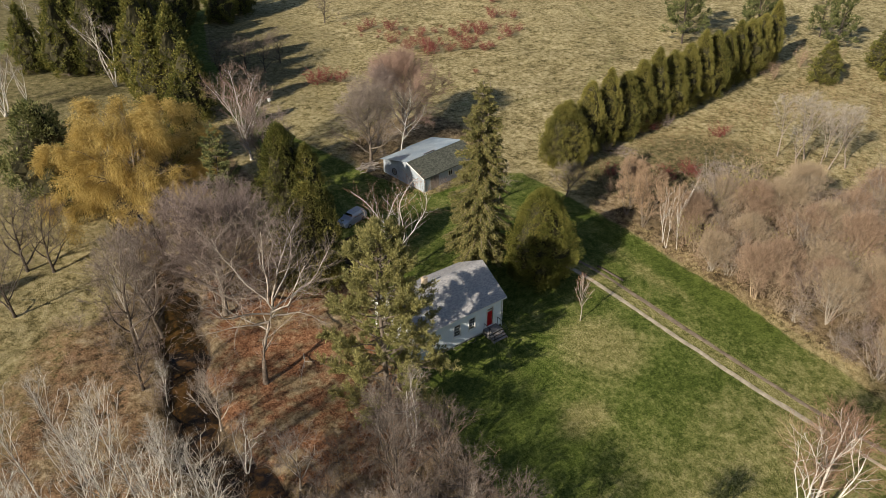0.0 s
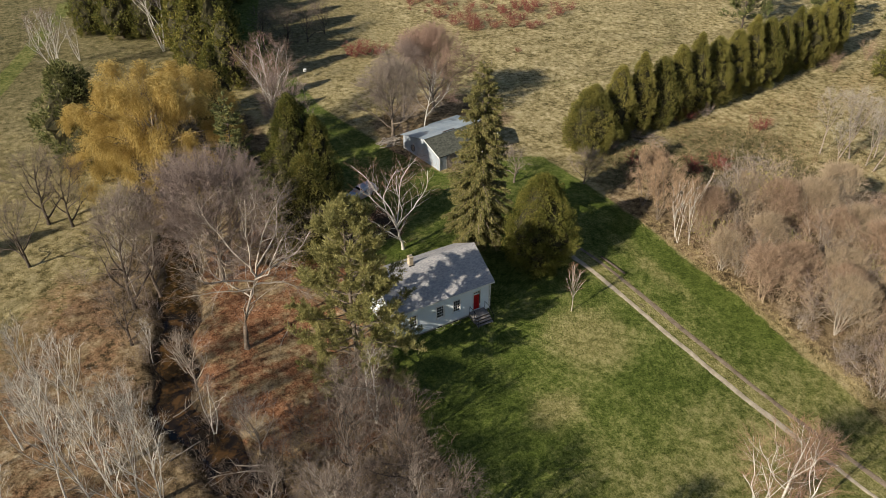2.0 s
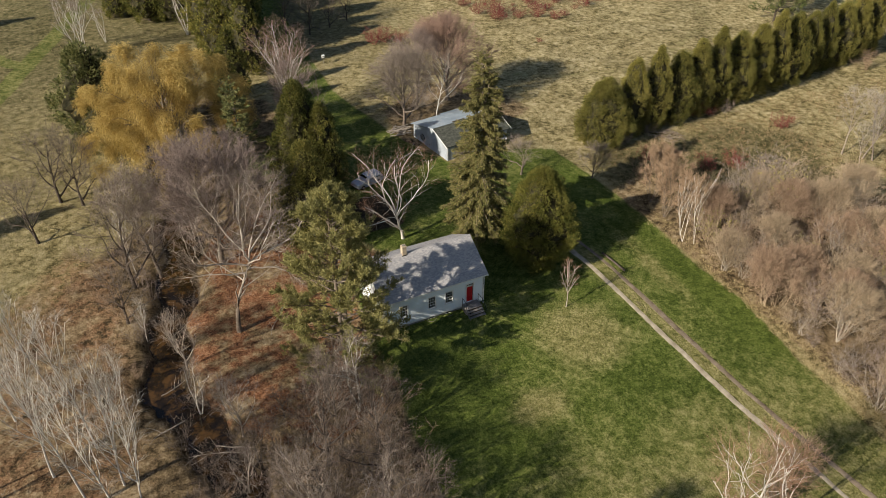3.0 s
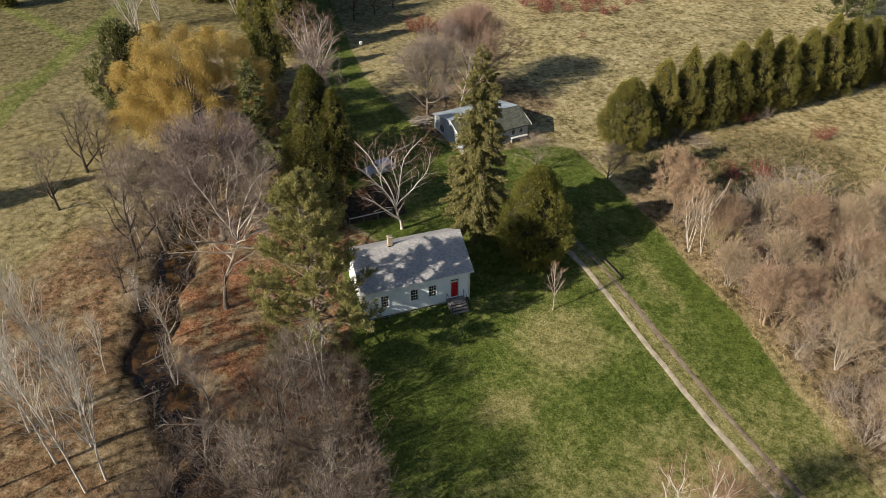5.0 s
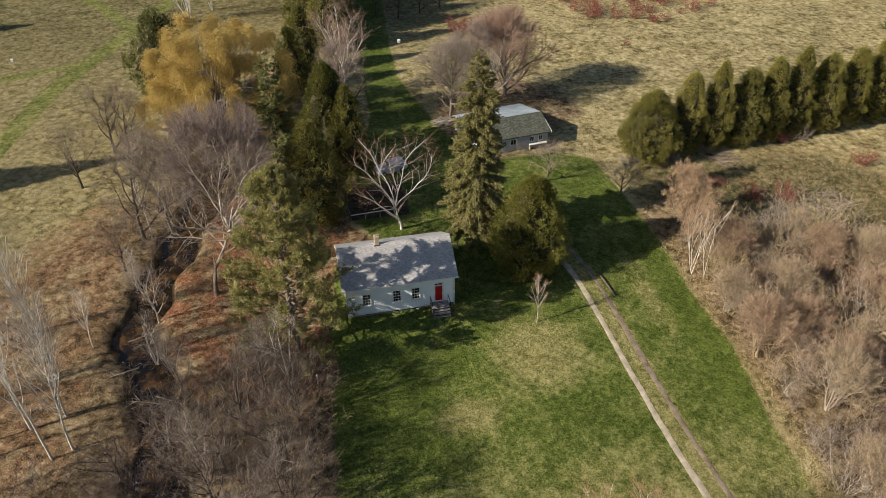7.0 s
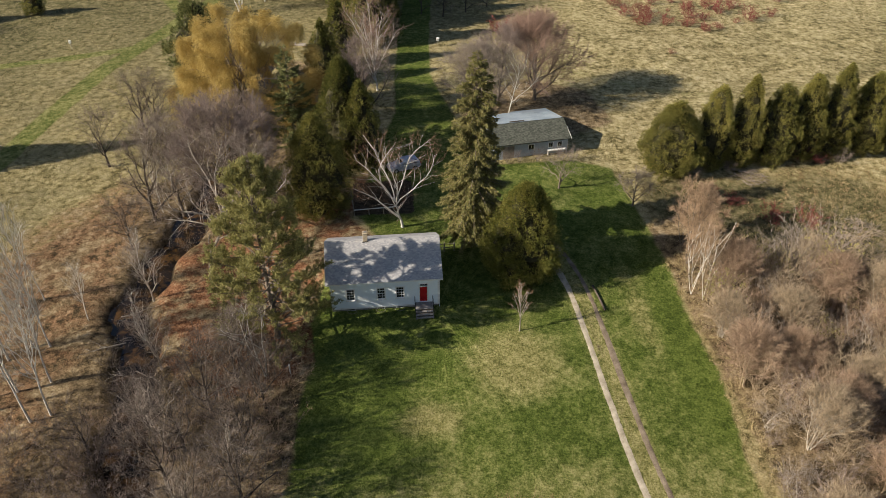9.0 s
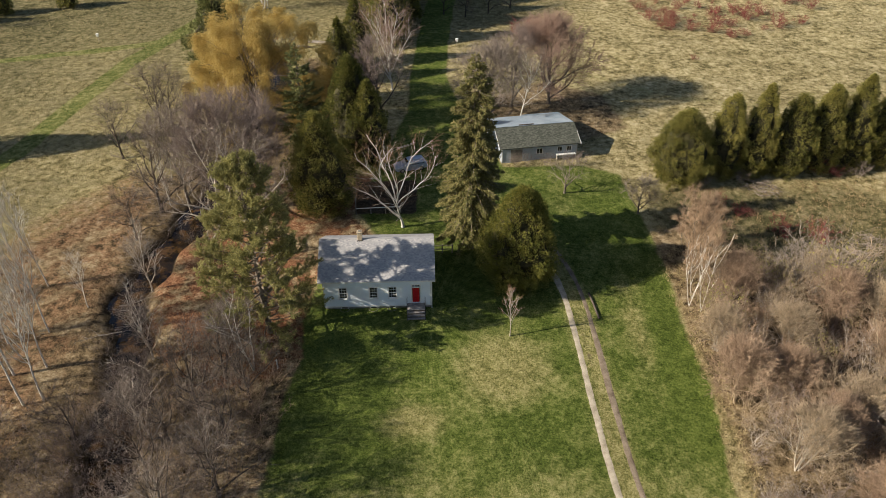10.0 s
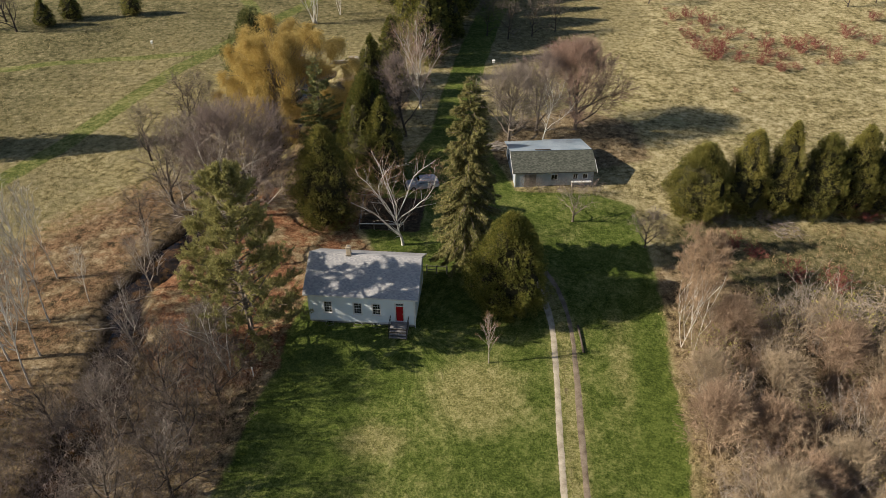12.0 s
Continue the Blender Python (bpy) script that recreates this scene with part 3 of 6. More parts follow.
def spruce(name, at, label, seed, h, r, needles, bark, droop=0.45, count=26000, bare=0.08, size=0.42, whorls=46, tip=0.75, gap=0.0, rise=0.0, category="tree", group=""):
    """Conifer of tiered, sagging boughs hung with sprigs."""
    rng = np.random.default_rng(seed)
    boughs = []
    for k in range(whorls):
        u = k / (whorls - 1)
        z = h * (bare + (0.985 - bare) * u)
        ln = r * (1 - u) ** tip * (0.6 + 0.4 * min(1, u / 0.12)) + 0.25
        for i in range(7 if u < 0.8 else 5):
            a = rng.uniform(0, 2 * np.pi)
            L = ln * rng.uniform(0.62, 1.12) * (1 if rng.uniform() > gap else 0.45)
            t = np.linspace(0, 1, 6)
            sag = (rise + 0.25 * u) * t * L - droop * L * t ** 1.7 * (1 - 0.6 * u) + 0.12 * L * t ** 4
            pts = np.stack([np.cos(a) * L * t, np.sin(a) * L * t, z + sag + rng.uniform(-0.2, 0.2)], 1)
            boughs.append((pts, np.linspace(0.05, 0.012, 6) * (0.5 + L / r)))
    lens = np.array([np.linalg.norm(b_[0][-1] - b_[0][0]) for b_ in boughs])
    pick = rng.choice(len(boughs), count, p=lens ** 1.25 / (lens ** 1.25).sum())
    u = rng.uniform(0.12, 1, count) ** 0.75
    P = np.array([b_[0] for b_ in boughs])[pick]
    k = u * 5
    i = np.minimum(k.astype(int), 4)
    w = (k - i)[:, None]
    n = np.arange(count)
    p = P[n, i] * (1 - w) + P[n, i + 1] * w
    d = P[n, i + 1] - P[n, i]
    d /= np.linalg.norm(d, axis=1, keepdims=True) + 1e-9
    side = np.cross(d, np.array([0, 0, 1.0])) * rng.choice([-1, 1], count)[:, None]
    off = rng.uniform(0, 1, count)[:, None]
    spanw = (lens[pick] * 0.22)[:, None]
    p = p + side * off * spanw * (1.15 - u[:, None]) + rng.normal(0, 0.06, (count, 3)) - np.array([0, 0, 1.0]) * off * 0.22
    dd = d * 0.75 + side * 0.55 * off + rng.normal(0, 0.28, (count, 3)) + np.array([0, 0, -0.5]) * (rng.uniform(0, 1, count) < 0.55)[:, None] * (droop > 0.2)
    v, f = sprays(p, dd, size * rng.uniform(0.6, 1.25, count), size * 0.17 * rng.uniform(0.7, 1.3, count), rng, 0.25, np.c_[d[:, :2] * 0.8, np.full(count, 0.6)] + side * 0.3)
    ob = tagged(empty(name, at), label, category, group)
    trunk = limb(np.array([0, 0, -0.2]), np.array([0, 0, 1.0]), h, 0.016 * h, 0.02, rng, 0.008, 0.02, 8)
    v1, f1 = tubes([trunk] , 8)
    v2, f2 = tubes(boughs, 3)
    part("trunk", mesh_of("trunk", v1, f1, bark, True), ob)
    part("bough_frame", mesh_of("bough_frame", v2, f2, bark), ob)["kind"] = "stuff"
    part("crown", mesh_of("crown", v, f, needles), ob)["kind"] = "stuff"
    return ob


def pine(name, at, label, seed, h, r, needles, bark, boughs_n=95, tufts=10, per=16, bare=0.12, size=0.42, category="tree", group="", tip=0.6):
    """Open pine: rising boughs that end in bottle-brush tufts, with gaps between."""
    rng = np.random.default_rng(seed)
    boughs, tp, td = [], [], []
    for k in range(boughs_n):
        u = (k + rng.uniform(0, 1)) / boughs_n
        z = h * (bare + (0.96 - bare) * u)
        L = (r * (1 - u) ** tip * (0.75 + 0.25 * min(1, u / 0.2)) + 0.5) * rng.uniform(0.7, 1.15)
        a = k * 2.4 + rng.uniform(-0.4, 0.4)
        el = -0.15 + 0.75 * u + rng.uniform(-0.12, 0.12)
        w = limb(np.array([0, 0, z]), np.array([math.cos(a) * math.cos(el), math.sin(a) * math.cos(el), math.sin(el)]), L, 0.03 + 0.012 * L, 0.015, rng, 0.07, 0.09, 6)
        boughs.append(w)
        for i in range(int(tufts * (0.5 + L / r))):
            p, d, _ = on_line(w, min(0.99, 0.3 + 0.7 * rng.uniform(0, 1) ** 0.7))
            sd = turn_from(d / np.linalg.norm(d), rng.uniform(0.3, 1.1), rng) + np.array([0, 0, 0.3])
            ln = rng.uniform(0.25, 0.35) * min(L, 3.2)
            tw = limb(p, sd, ln, 0.014, 0.008, rng, 0.1, 0.12, 3)
            boughs.append(tw)
            for s in np.linspace(0.35, 1.0, 3):
                q, qd, _ = on_line(tw, min(s, 0.99))
                tp.append(q)
                td.append(qd / np.linalg.norm(qd))
    tp, td = np.repeat(np.array(tp), per, 0), np.repeat(np.array(td), per, 0)
    n = len(tp)
    dd = td * 0.6 + rng.normal(0, 0.55, (n, 3)) + np.array([0, 0, 0.25])
    v, f = sprays(tp + rng.normal(0, 0.08, (n, 3)), dd, size * rng.uniform(0.6, 1.2, n), size * 0.1 * rng.uniform(0.7, 1.3, n), rng)
    ob = tagged(empty(name, at), label, category, group)
    v1, f1 = tubes([limb(np.array([0, 0, -0.2]), np.array([0, 0, 1.0]), h * 0.97, 0.016 * h, 0.03, rng, 0.02, 0.02, 8)], 8)
    v2, f2 = tubes(boughs, 3)
    part("trunk", mesh_of("trunk", v1, f1, bark, True), ob)
    part("bough_frame", mesh_of("bough_frame", v2, f2, bark), ob)["kind"] = "stuff"
    part("crown", mesh_of("crown", v, f, needles), ob)["kind"] = "stuff"
    return ob


def cedar(name, at, label, seed, h, r, needles, bark, lobes=260, per=46, size=0.34, base=0.03, belly=0.3, point=0.75, loose=1.0, category="tree", group=""):
    """Dense cedar: lobes of upright sprays over a pointed, uneven crown."""
    rng = np.random.default_rng(seed)
    u = rng.uniform(0, 1, lobes) ** 1.12
    a = rng.uniform(0, 2 * np.pi, lobes)
    prof = np.where(u < belly, 0.72 + 0.28 * (u / belly) ** 0.7, ((1 - u) / (1 - belly)) ** point)
    wob = 1 + 0.16 * np.sin(3 * a + seed) * np.sin(7 * u + seed) + rng.normal(0, 0.09 * loose, lobes)
    rad = r * prof * wob * rng.choice([1.0, 0.97, 0.9, 0.8], lobes)
    z = h * (base + (0.96 - base) * u)
    c = np.stack([np.cos(a) * rad, np.sin(a) * rad, z], 1)
    out = np.stack([np.cos(a), np.sin(a), np.full(lobes, 0.35)], 1)
    ls = (0.36 + 0.09 * r) * rng.uniform(0.65, 1.25, lobes) * loose ** 0.5
    n = lobes * per
    ci = np.repeat(np.arange(lobes), per)
    g = rng.normal(0, 1, (n, 3))
    g /= np.linalg.norm(g, axis=1, keepdims=True)
    p = c[ci] + g * ls[ci][:, None] * np.array([0.75, 0.75, 1.05]) * rng.uniform(0.3, 1, n)[:, None] ** 0.4
    dd = g * 0.7 + out[ci] * 0.5 + np.array([0, 0, 0.65]) + rng.normal(0, 0.25, (n, 3))
    v, f = sprays(p - dd * 0.08, dd, size * rng.uniform(0.6, 1.3, n), size * 0.24 * rng.uniform(0.7, 1.3, n), rng, 0.2, g * 0.9 + out[ci] * 0.35 + rng.normal(0, 0.5, (n, 3)))
    # solid inner shell, added to block light; its dark colour stands for crown shade
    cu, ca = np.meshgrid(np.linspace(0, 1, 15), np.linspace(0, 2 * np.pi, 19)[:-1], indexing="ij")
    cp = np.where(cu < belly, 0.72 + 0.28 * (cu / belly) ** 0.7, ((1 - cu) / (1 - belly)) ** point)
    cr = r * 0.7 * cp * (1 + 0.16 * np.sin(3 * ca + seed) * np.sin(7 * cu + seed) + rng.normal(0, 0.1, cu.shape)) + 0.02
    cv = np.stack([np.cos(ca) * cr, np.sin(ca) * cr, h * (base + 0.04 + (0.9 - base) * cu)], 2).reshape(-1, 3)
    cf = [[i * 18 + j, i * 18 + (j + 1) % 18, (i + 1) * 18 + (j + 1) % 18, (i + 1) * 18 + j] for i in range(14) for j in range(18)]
    ob = tagged(empty(name, at), label, category, group)
    stems = [limb(np.array([0, 0, -0.2]), np.array([0, 0, 1.0]), h * 0.9, 0.02 * h, 0.03, rng, 0.015, 0.02, 7)]
    for k in range(0, lobes, 3):
        q = np.array([0, 0, max(0.2, c[k, 2] - 0.35 * np.hypot(c[k, 0], c[k, 1]) - 0.3)])
        stems.append((np.array([q, (q + c[k]) / 2 + np.array([0, 0, -0.15]), c[k]]), np.array([0.05, 0.035, 0.012])))
    v1, f1 = tubes(stems[:1], 8)
    v2, f2 = tubes(stems[1:], 3)
    part("trunk", mesh_of("trunk", v1, f1, bark, True), ob)
    part("inner_crown", mesh_of("inner_crown", cv, cf, M_INNER), ob, "solid dark shell standing for the crown's inner shade and brown twigs")
    part("bough_frame", mesh_of("bough_frame", v2, f2, bark), ob)["kind"] = "stuff"
    part("crown", mesh_of("crown", v, f, needles), ob)["kind"] = "stuff"
    return ob


def willow(name, at, label, seed, h, r, strands=3600):
    rng = np.random.default_rng(seed)
    v1, f1, v2, f2, v3, f3, v4, f4 = bare_shape(seed, h * 0.93, r * 0.86, fork=0.12, limbs=13, subs=9, twigs=2, fine=2, trunk_r=0.55, rise=0.5, low=0.15)
    # hanging strands gathered in tight heads, layered like shingles with gaps between
    heads = 150
    ha, hu = rng.uniform(0, 2 * np.pi, heads), rng.uniform(0, 1, heads) ** 0.85
    hz = h * (0.2 + 0.74 * hu)
    hr = r * np.sqrt(np.clip(1 - ((hz - 0.3 * h) / (0.7 * h)) ** 2, 0.02, 1)) * rng.uniform(0.1, 1.0, heads) ** 0.55 * (1 + 0.12 * np.sin(3 * ha + 1))
    hc = np.stack([np.cos(ha) * hr, np.sin(ha) * hr, hz], 1)
    size = rng.uniform(0.6, 1.1, heads)
    k = rng.integers(0, heads, strands)
    g = rng.normal(0, 1, (strands, 3))
    g /= np.linalg.norm(g, axis=1, keepdims=True)
    g[:, 2] = np.abs(g[:, 2]) * 0.6
    p0 = hc[k] + g * (rng.uniform(0.2, 1.55, strands) * size[k])[:, None] * (r / 10)
    drop = rng.uniform(0.6, 2.6, strands) * (h / 20)
    outv = p0[:, :2] / (np.linalg.norm(p0[:, :2], axis=1, keepdims=True) + 1e-6)
    segs = 8
    P, D = [], []
    for s in range(segs):
        t = (s + rng.uniform(0, 0.9, strands)) / segs
        q = p0.copy()
        q[:, :2] += outv * (0.8 * np.sqrt(t))[:, None] + rng.normal(0, 0.08, (strands, 2))
        q[:, 2] += 0.3 * np.sin(np.clip(t * 4, 0, 3.1)) - drop * t ** 1.35
        P.append(q)
        D.append(np.c_[outv * 0.7 * (1 - t)[:, None] + rng.normal(0, 0.35, (strands, 2)), 0.3 - 1.4 * t])
    P, D = np.concatenate(P), np.concatenate(D)
    keep = P[:, 2] > 0.9
    P, D = P[keep], D[keep]
    n = len(P)
    v, f = sprays(P, D, rng.uniform(0.3, 0.6, n), rng.uniform(0.019, 0.036, n), rng)
    # thin arching branches out to each head
    arch = []
    for q in hc[::2]:
        b0 = np.array([0.25 * q[0], 0.25 * q[1], max(1.5, q[2] * 0.55)])
        mid = (b0 + q) / 2 + np.array([0, 0, 0.08 * h])
        arch.append((np.array([b0, (b0 + mid) / 2 + np.array([0, 0, 0.3]), mid, (mid + q) / 2 + np.array([0, 0, 0.25]), q]) + rng.normal(0, 0.15, (5, 3)), np.linspace(0.06, 0.02, 5)))
    va, fa = tubes(arch, 4)
    v2, f2 = np.concatenate([v2, va]), f2 + [[i + len(v2) for i in g_] for g_ in fa]
    ob = tagged(empty(name, at), label, "tree")
    part("trunk", mesh_of("trunk", v1, f1, M_BARK, True), ob)
    part("bough_frame", mesh_of("bough_frame", v2, f2, M_BARK), ob)["kind"] = "stuff"
    part("crown", mesh_of("crown", v, f, M_WILLOW), ob)["kind"] = "stuff"
    return ob


# trees round the house
spruce("spruce_tree", stand(5.0, 10.2), "tall olive-green spruce with drooping boughs behind the house", 3, 24.6, 4.3, M_SPRUCE, M_BARK, count=66000, size=0.36, whorls=60, tip=0.6, droop=0.6, bare=0.1)
cedar("cedar_tree", stand(10.0, 4.4), "broad yellow-green cedar beside the driveway", 11, 12.4, 4.3, M_CEDAR_GOLD, M_BARK, lobes=680, per=86, size=0.2, belly=0.38, point=0.62)
pine("pine_tree", stand(-17.2, -3.2), "tall open pine with upswept tufts beside the white house", 4, 21.0, 6.3, M_PINE, M_BARK, boughs_n=125, tufts=10, per=18, size=0.38, bare=0.07, tip=0.52)
bare_tree("dead_birch_tree", stand(-3.3, 14.6), "bare white-limbed birch with crooked forks behind the house", M_BIRCH, M_TWIG_RUSSET, M_BIRCH, 17, h=13.4, crown_r=5.4, subs=11, twigs=4, fine=3, trunk_r=0.22, wander=0.18, spike=0.5, spike_r=0.008, low=0.08, trunk_h=0.32, mains=((0.5, 182, 66, 8.4), (0.7, 165, 76, 9.6), (0.97, 100, 80, 9.2), (0.97, 20, 66, 9.0), (0.85, 350, 52, 8.2), (0.9, 265, 70, 8.4), (0.97, 205, 72, 8.8)))
bare_tree("young_tree", stand(8.2, -4.6), "slender bare young tree with reddish twigs on the lawn", M_PALEBARK, M_TWIG_RUSSET, M_PALEBARK, 24, h=6.6, crown_r=1.2, fork=0.3, limbs=16, subs=3, twigs=3, fine=3, trunk_r=0.07, spike_r=0.008, rise=0.95, wander=0.07, spike=0.45, low=0.12)
bare_tree("maple_tree", stand(-25.6, 6.8), "large bare tree with pale crooked limbs over leaf litter", M_SYCAMORE, M_TWIG, M_SYCAMORE, 31, h=18.5, crown_r=8.4, subs=10, twigs=5, fine=6, trunk_r=0.3, wander=0.27, low=0.25, spike_r=0.01, trunk_h=0.46, mains=((0.8, 185, 12, 6.5), (0.9, 170, 38, 9.0), (0.97, 145, 58, 9.5), (0.97, 80, 72, 10.0), (0.97, 25, 60, 10.0), (0.95, 0, 38, 9.5), (0.85, 335, 14, 6.0), (0.92, 275, 48, 8.5), (0.97, 225, 55, 9.0), (0.7, 120, 20, 6.0)))
bare_tree("maple_tree", stand(-24.6, 19.5), "broad bare tree with dense purplish-grey twigs", M_BARK, M_TWIG_PURPLE, M_BARK, 32, h=15.2, crown_r=7.8, fork=0.2, limbs=24, subs=14, twigs=9, fine=16, trunk_r=0.34, rise=0.4, low=0.14, spike=0.7, spike_r=0.0115, trunk_h=0.7)
bare_tree("maple_tree", stand(-31.5, 21.0), "bare grey tree with upright limbs beside the creek", M_SYCAMORE, M_TWIG, M_SYCAMORE, 33, h=14.2, crown_r=5.0, fork=0.2, limbs=14, subs=9, twigs=7, fine=9, trunk_r=0.24, rise=0.65, spike=0.8, spike_r=0.01, wander=0.18)
willow("willow_tree", stand(-25.5, 44.0), "large golden-yellow weeping willow", 5, 19.4, 11.6, 20000)
cedar("cedar_tree", stand(-10.4, 31.8), "tall dark cedar with a yellow-green sunlit side", 12, 15.6, 4.2, M_CEDAR_DARK, M_BARK, lobes=500, per=76, size=0.25, point=0.62)
cedar("cedar_tree", stand(-13.6, 18.6), "broad dark green cedar at the edge of the leaf litter", 13, 13.8, 4.0, M_CEDAR, M_BARK, lobes=460, per=80, size=0.23, point=0.65, belly=0.4, loose=1.4)
cedar("cedar_tree", stand(-7.9, 29.8), "dark green cedar near the parked car", 14, 13.0, 3.0, M_CEDAR_DARK, M_BARK, lobes=260, per=64, size=0.26, point=0.6)
spruce("pine_tree", stand(-17.8, 34.6), "dark green pine with level tiered boughs", 6, 16.2, 5.4, M_HEMLOCK, M_DARKBARK, droop=0.14, count=15000, size=0.4, whorls=19, tip=0.9, gap=0.3, rise=0.12)
cedar("pine_tree", stand(-33.8, 57.0), "dense dark pine standing against the yellow willow", 7, 15.8, 5.4, M_HEMLOCK, M_DARKBARK, lobes=230, per=52, size=0.42, belly=0.42, point=0.55, loose=1.5)
bare_tree("birch_tree", stand(-5.6, 55.0), "white multi-limbed birch with reddish twig tips", M_BIRCH, M_TWIG_PINK, M_BIRCH, 41, h=15.5, crown_r=5.2, subs=13, twigs=6, fine=6, trunk_r=0.24, wander=0.1, low=0.12, spike=0.7, spike_r=0.01, trunk_h=0.34, mains=((0.5, 200, 50, 8.0), (0.62, 20, 48, 8.0), (0.75, 105, 62, 8.6), (0.85, 285, 60, 8.6), (0.97, 165, 66, 9.4), (0.97, 340, 68, 9.4), (0.97, 60, 80, 9.8), (0.9, 240, 70, 9.0), (0.8, 320, 54, 8.0)))
bare_tree("bare_tree", stand(-6.7, 44.0), "bare purplish-grey tree beside the grassy lane", M_DARKBARK, M_TWIG_PURPLE, None, 42, h=12.4, crown_r=4.6, fork=0.2, limbs=10, subs=8, twigs=7, fine=8, trunk_r=0.24, rise=0.65)
bare_tree("bare_tree", stand(20.3, 49.0), "round bare tree with dense pinkish twigs behind the shed", M_BARK, M_TWIG_PINK, M_TWIG_PINK, 43, h=13.6, crown_r=7.2, fork=0.12, limbs=22, subs=13, twigs=8, fine=17, trunk_r=0.32, rise=0.5, low=0.08, spike=0.7, spike_r=0.013, trunk_h=0.7)
bare_tree("bare_tree", stand(9.6, 43.0), "bare grey-brown tree behind the shed", M_BARK, M_TWIG, None, 44, h=11.4, crown_r=5.8, fork=0.1, limbs=16, subs=10, twigs=8, fine=11, spike=0.8, spike_r=0.0095, trunk_r=0.28, rise=0.45, low=0.08)
bare_tree("bare_tree", stand(14.0, 48.0), "bare brownish tree behind the shed", M_BARK, M_TWIG_PURPLE, None, 48, h=12.5, crown_r=5.5, fork=0.1, limbs=12, subs=9, twigs=7, fine=12, trunk_r=0.24, rise=0.5, low=0.1)
bare_tree("birch_tree", stand(14.6, 42.0), "thin white birch leaning behind the shed", M_BIRCH, M_TWIG, M_BIRCH, 45, h=11.5, crown_r=3.2, fork=0.3, limbs=8, subs=6, twigs=5, fine=5, trunk_r=0.11, rise=0.7, lean=(2.5, 0))
bare_tree("apple_tree", stand(18.3, 21.6), "small bare apple tree with crooked grey limbs on the grass", M_BARK, M_TWIG, None, 46, h=5.0, crown_r=3.5, fork=0.22, limbs=7, subs=5, twigs=4, fine=3, trunk_r=0.17, spike_r=0.008, rise=0.35, wander=0.25, low=0.3, spike=0.7)
bare_tree("apple_tree", stand(27.0, 16.5), "small bare grey tree at the lawn's edge", M_BARK, M_TWIG, None, 47, h=5.0, crown_r=2.6, fork=0.15, limbs=9, subs=6, twigs=5, fine=6, trunk_r=0.13, rise=0.6, spike=0.7)

# birches and thin trees at the edge of the thicket
for i, (x, y, h, s) in enumerate([(29.4, -1.8, 11.0, 51), (28.4, -0.8, 9.5, 52), (29.0, 0.3, 9.0, 57)]):
    bare_tree("birch_tree", stand(x, y), "thin white birch at the edge of the thicket", M_BIRCH, M_TWIG_ORANGE, M_TWIG_ORANGE, s, "birches by the thicket", h=h, crown_r=1.6, fork=0.25, limbs=14, subs=4, twigs=4, fine=5, trunk_r=0.062, stems=2, rise=1.05, wander=0.08, low=0.08, spike=0.6)
for i, (x, y, h, s) in enumerate([(30.4, 8.0, 9.6, 53), (29.8, 4.4, 9.2, 54), (31.4, 5.8, 8.6, 55), (33.0, 9.5, 7.6, 56)]):
    bare_tree("sapling", stand(x, y), "upright bare sapling with orange-tan twigs", M_BARK, M_TWIG_ORANGE, M_TWIG_ORANGE, s, "tan saplings", h=h, crown_r=1.7, fork=0.1, limbs=18, subs=7, twigs=5, fine=7, trunk_r=0.07, rise=1.05, stems=4, spike=0.8, low=0.12, wander=0.1)

# hedge of cedars along the meadow
hedge_kinds = [cedar("hedge_cedar", stand(34.6, 24.8), "rounded yellow-green cedar ending the hedge row", 61, 10.4, 3.9, M_CEDAR, M_BARK, lobes=560, per=84, size=0.2, belly=0.4, point=0.55, group="cedar hedge")]
for s, hh, rr, pt in ((62, 12.4, 2.5, 0.62), (63, 13.4, 2.3, 0.66), (64, 11.8, 2.8, 0.58)):
    hedge_kinds.append(cedar("hedge_cedar", stand(0, 0), "tall pointed yellow-green cedar in a hedge row", s, hh, rr * 1.14, M_CEDAR, M_BARK, lobes=440, per=64, size=0.2, belly=0.35, point=pt, group="cedar hedge"))
rh = random.Random(6)
HEDGE = [(40.6, 25.7), (45.0, 25.8), (50.0, 26.2), (54.6, 27.0), (59.0, 27.4), (64.2, 27.9), (69.5, 28.6), (74.4, 29.2), (79.2, 29.8), (84.4, 30.6), (89.5, 31.6), (94.8, 32.2), (100.2, 33.0), (106.0, 33.8)]
for i, (x, y) in enumerate(HEDGE):
    sc = rh.uniform(0.92, 1.1)
    if i < 3:
        hedge_kinds[1 + i].matrix_basis = stand(x, y, rh.uniform(0, 360))
    else:
        copy_thing(hedge_kinds[1 + i % 3], stand(x, y, rh.uniform(0, 360))).scale = (sc, sc, sc * rh.uniform(0.95, 1.06))

# far cedars along the grassy lane and in the west meadow
far = [(-10.1, 85, 21), (-6.8, 76, 14), (-9.0, 94, 20), (-19.5, 113, 17), (-6.0, 97, 20), (-2.5, 106, 18), (-9, 112, 18), (-4.5, 90, 17), (-14, 110, 20), (-6, 119, 19), (-12, 123, 18), (-1, 122, 17), (-17, 121, 19), (-6, 132, 19), (-3, 114, 18), (-7, 83, 17), (-25, 119, 14), (21, 132, 14), (28, 137, 15), (14, 140, 16), (8, 128, 15), (-92.4, 90, 6), (-89, 95, 7), (-76.7, 99, 6.5), (104.9, 20, 9.0), (-12, 66, 12), (-14.5, 59, 11), (-60, 122, 10), (118, 12, 8), (124, 18, 9), (-77, 33, 20)]
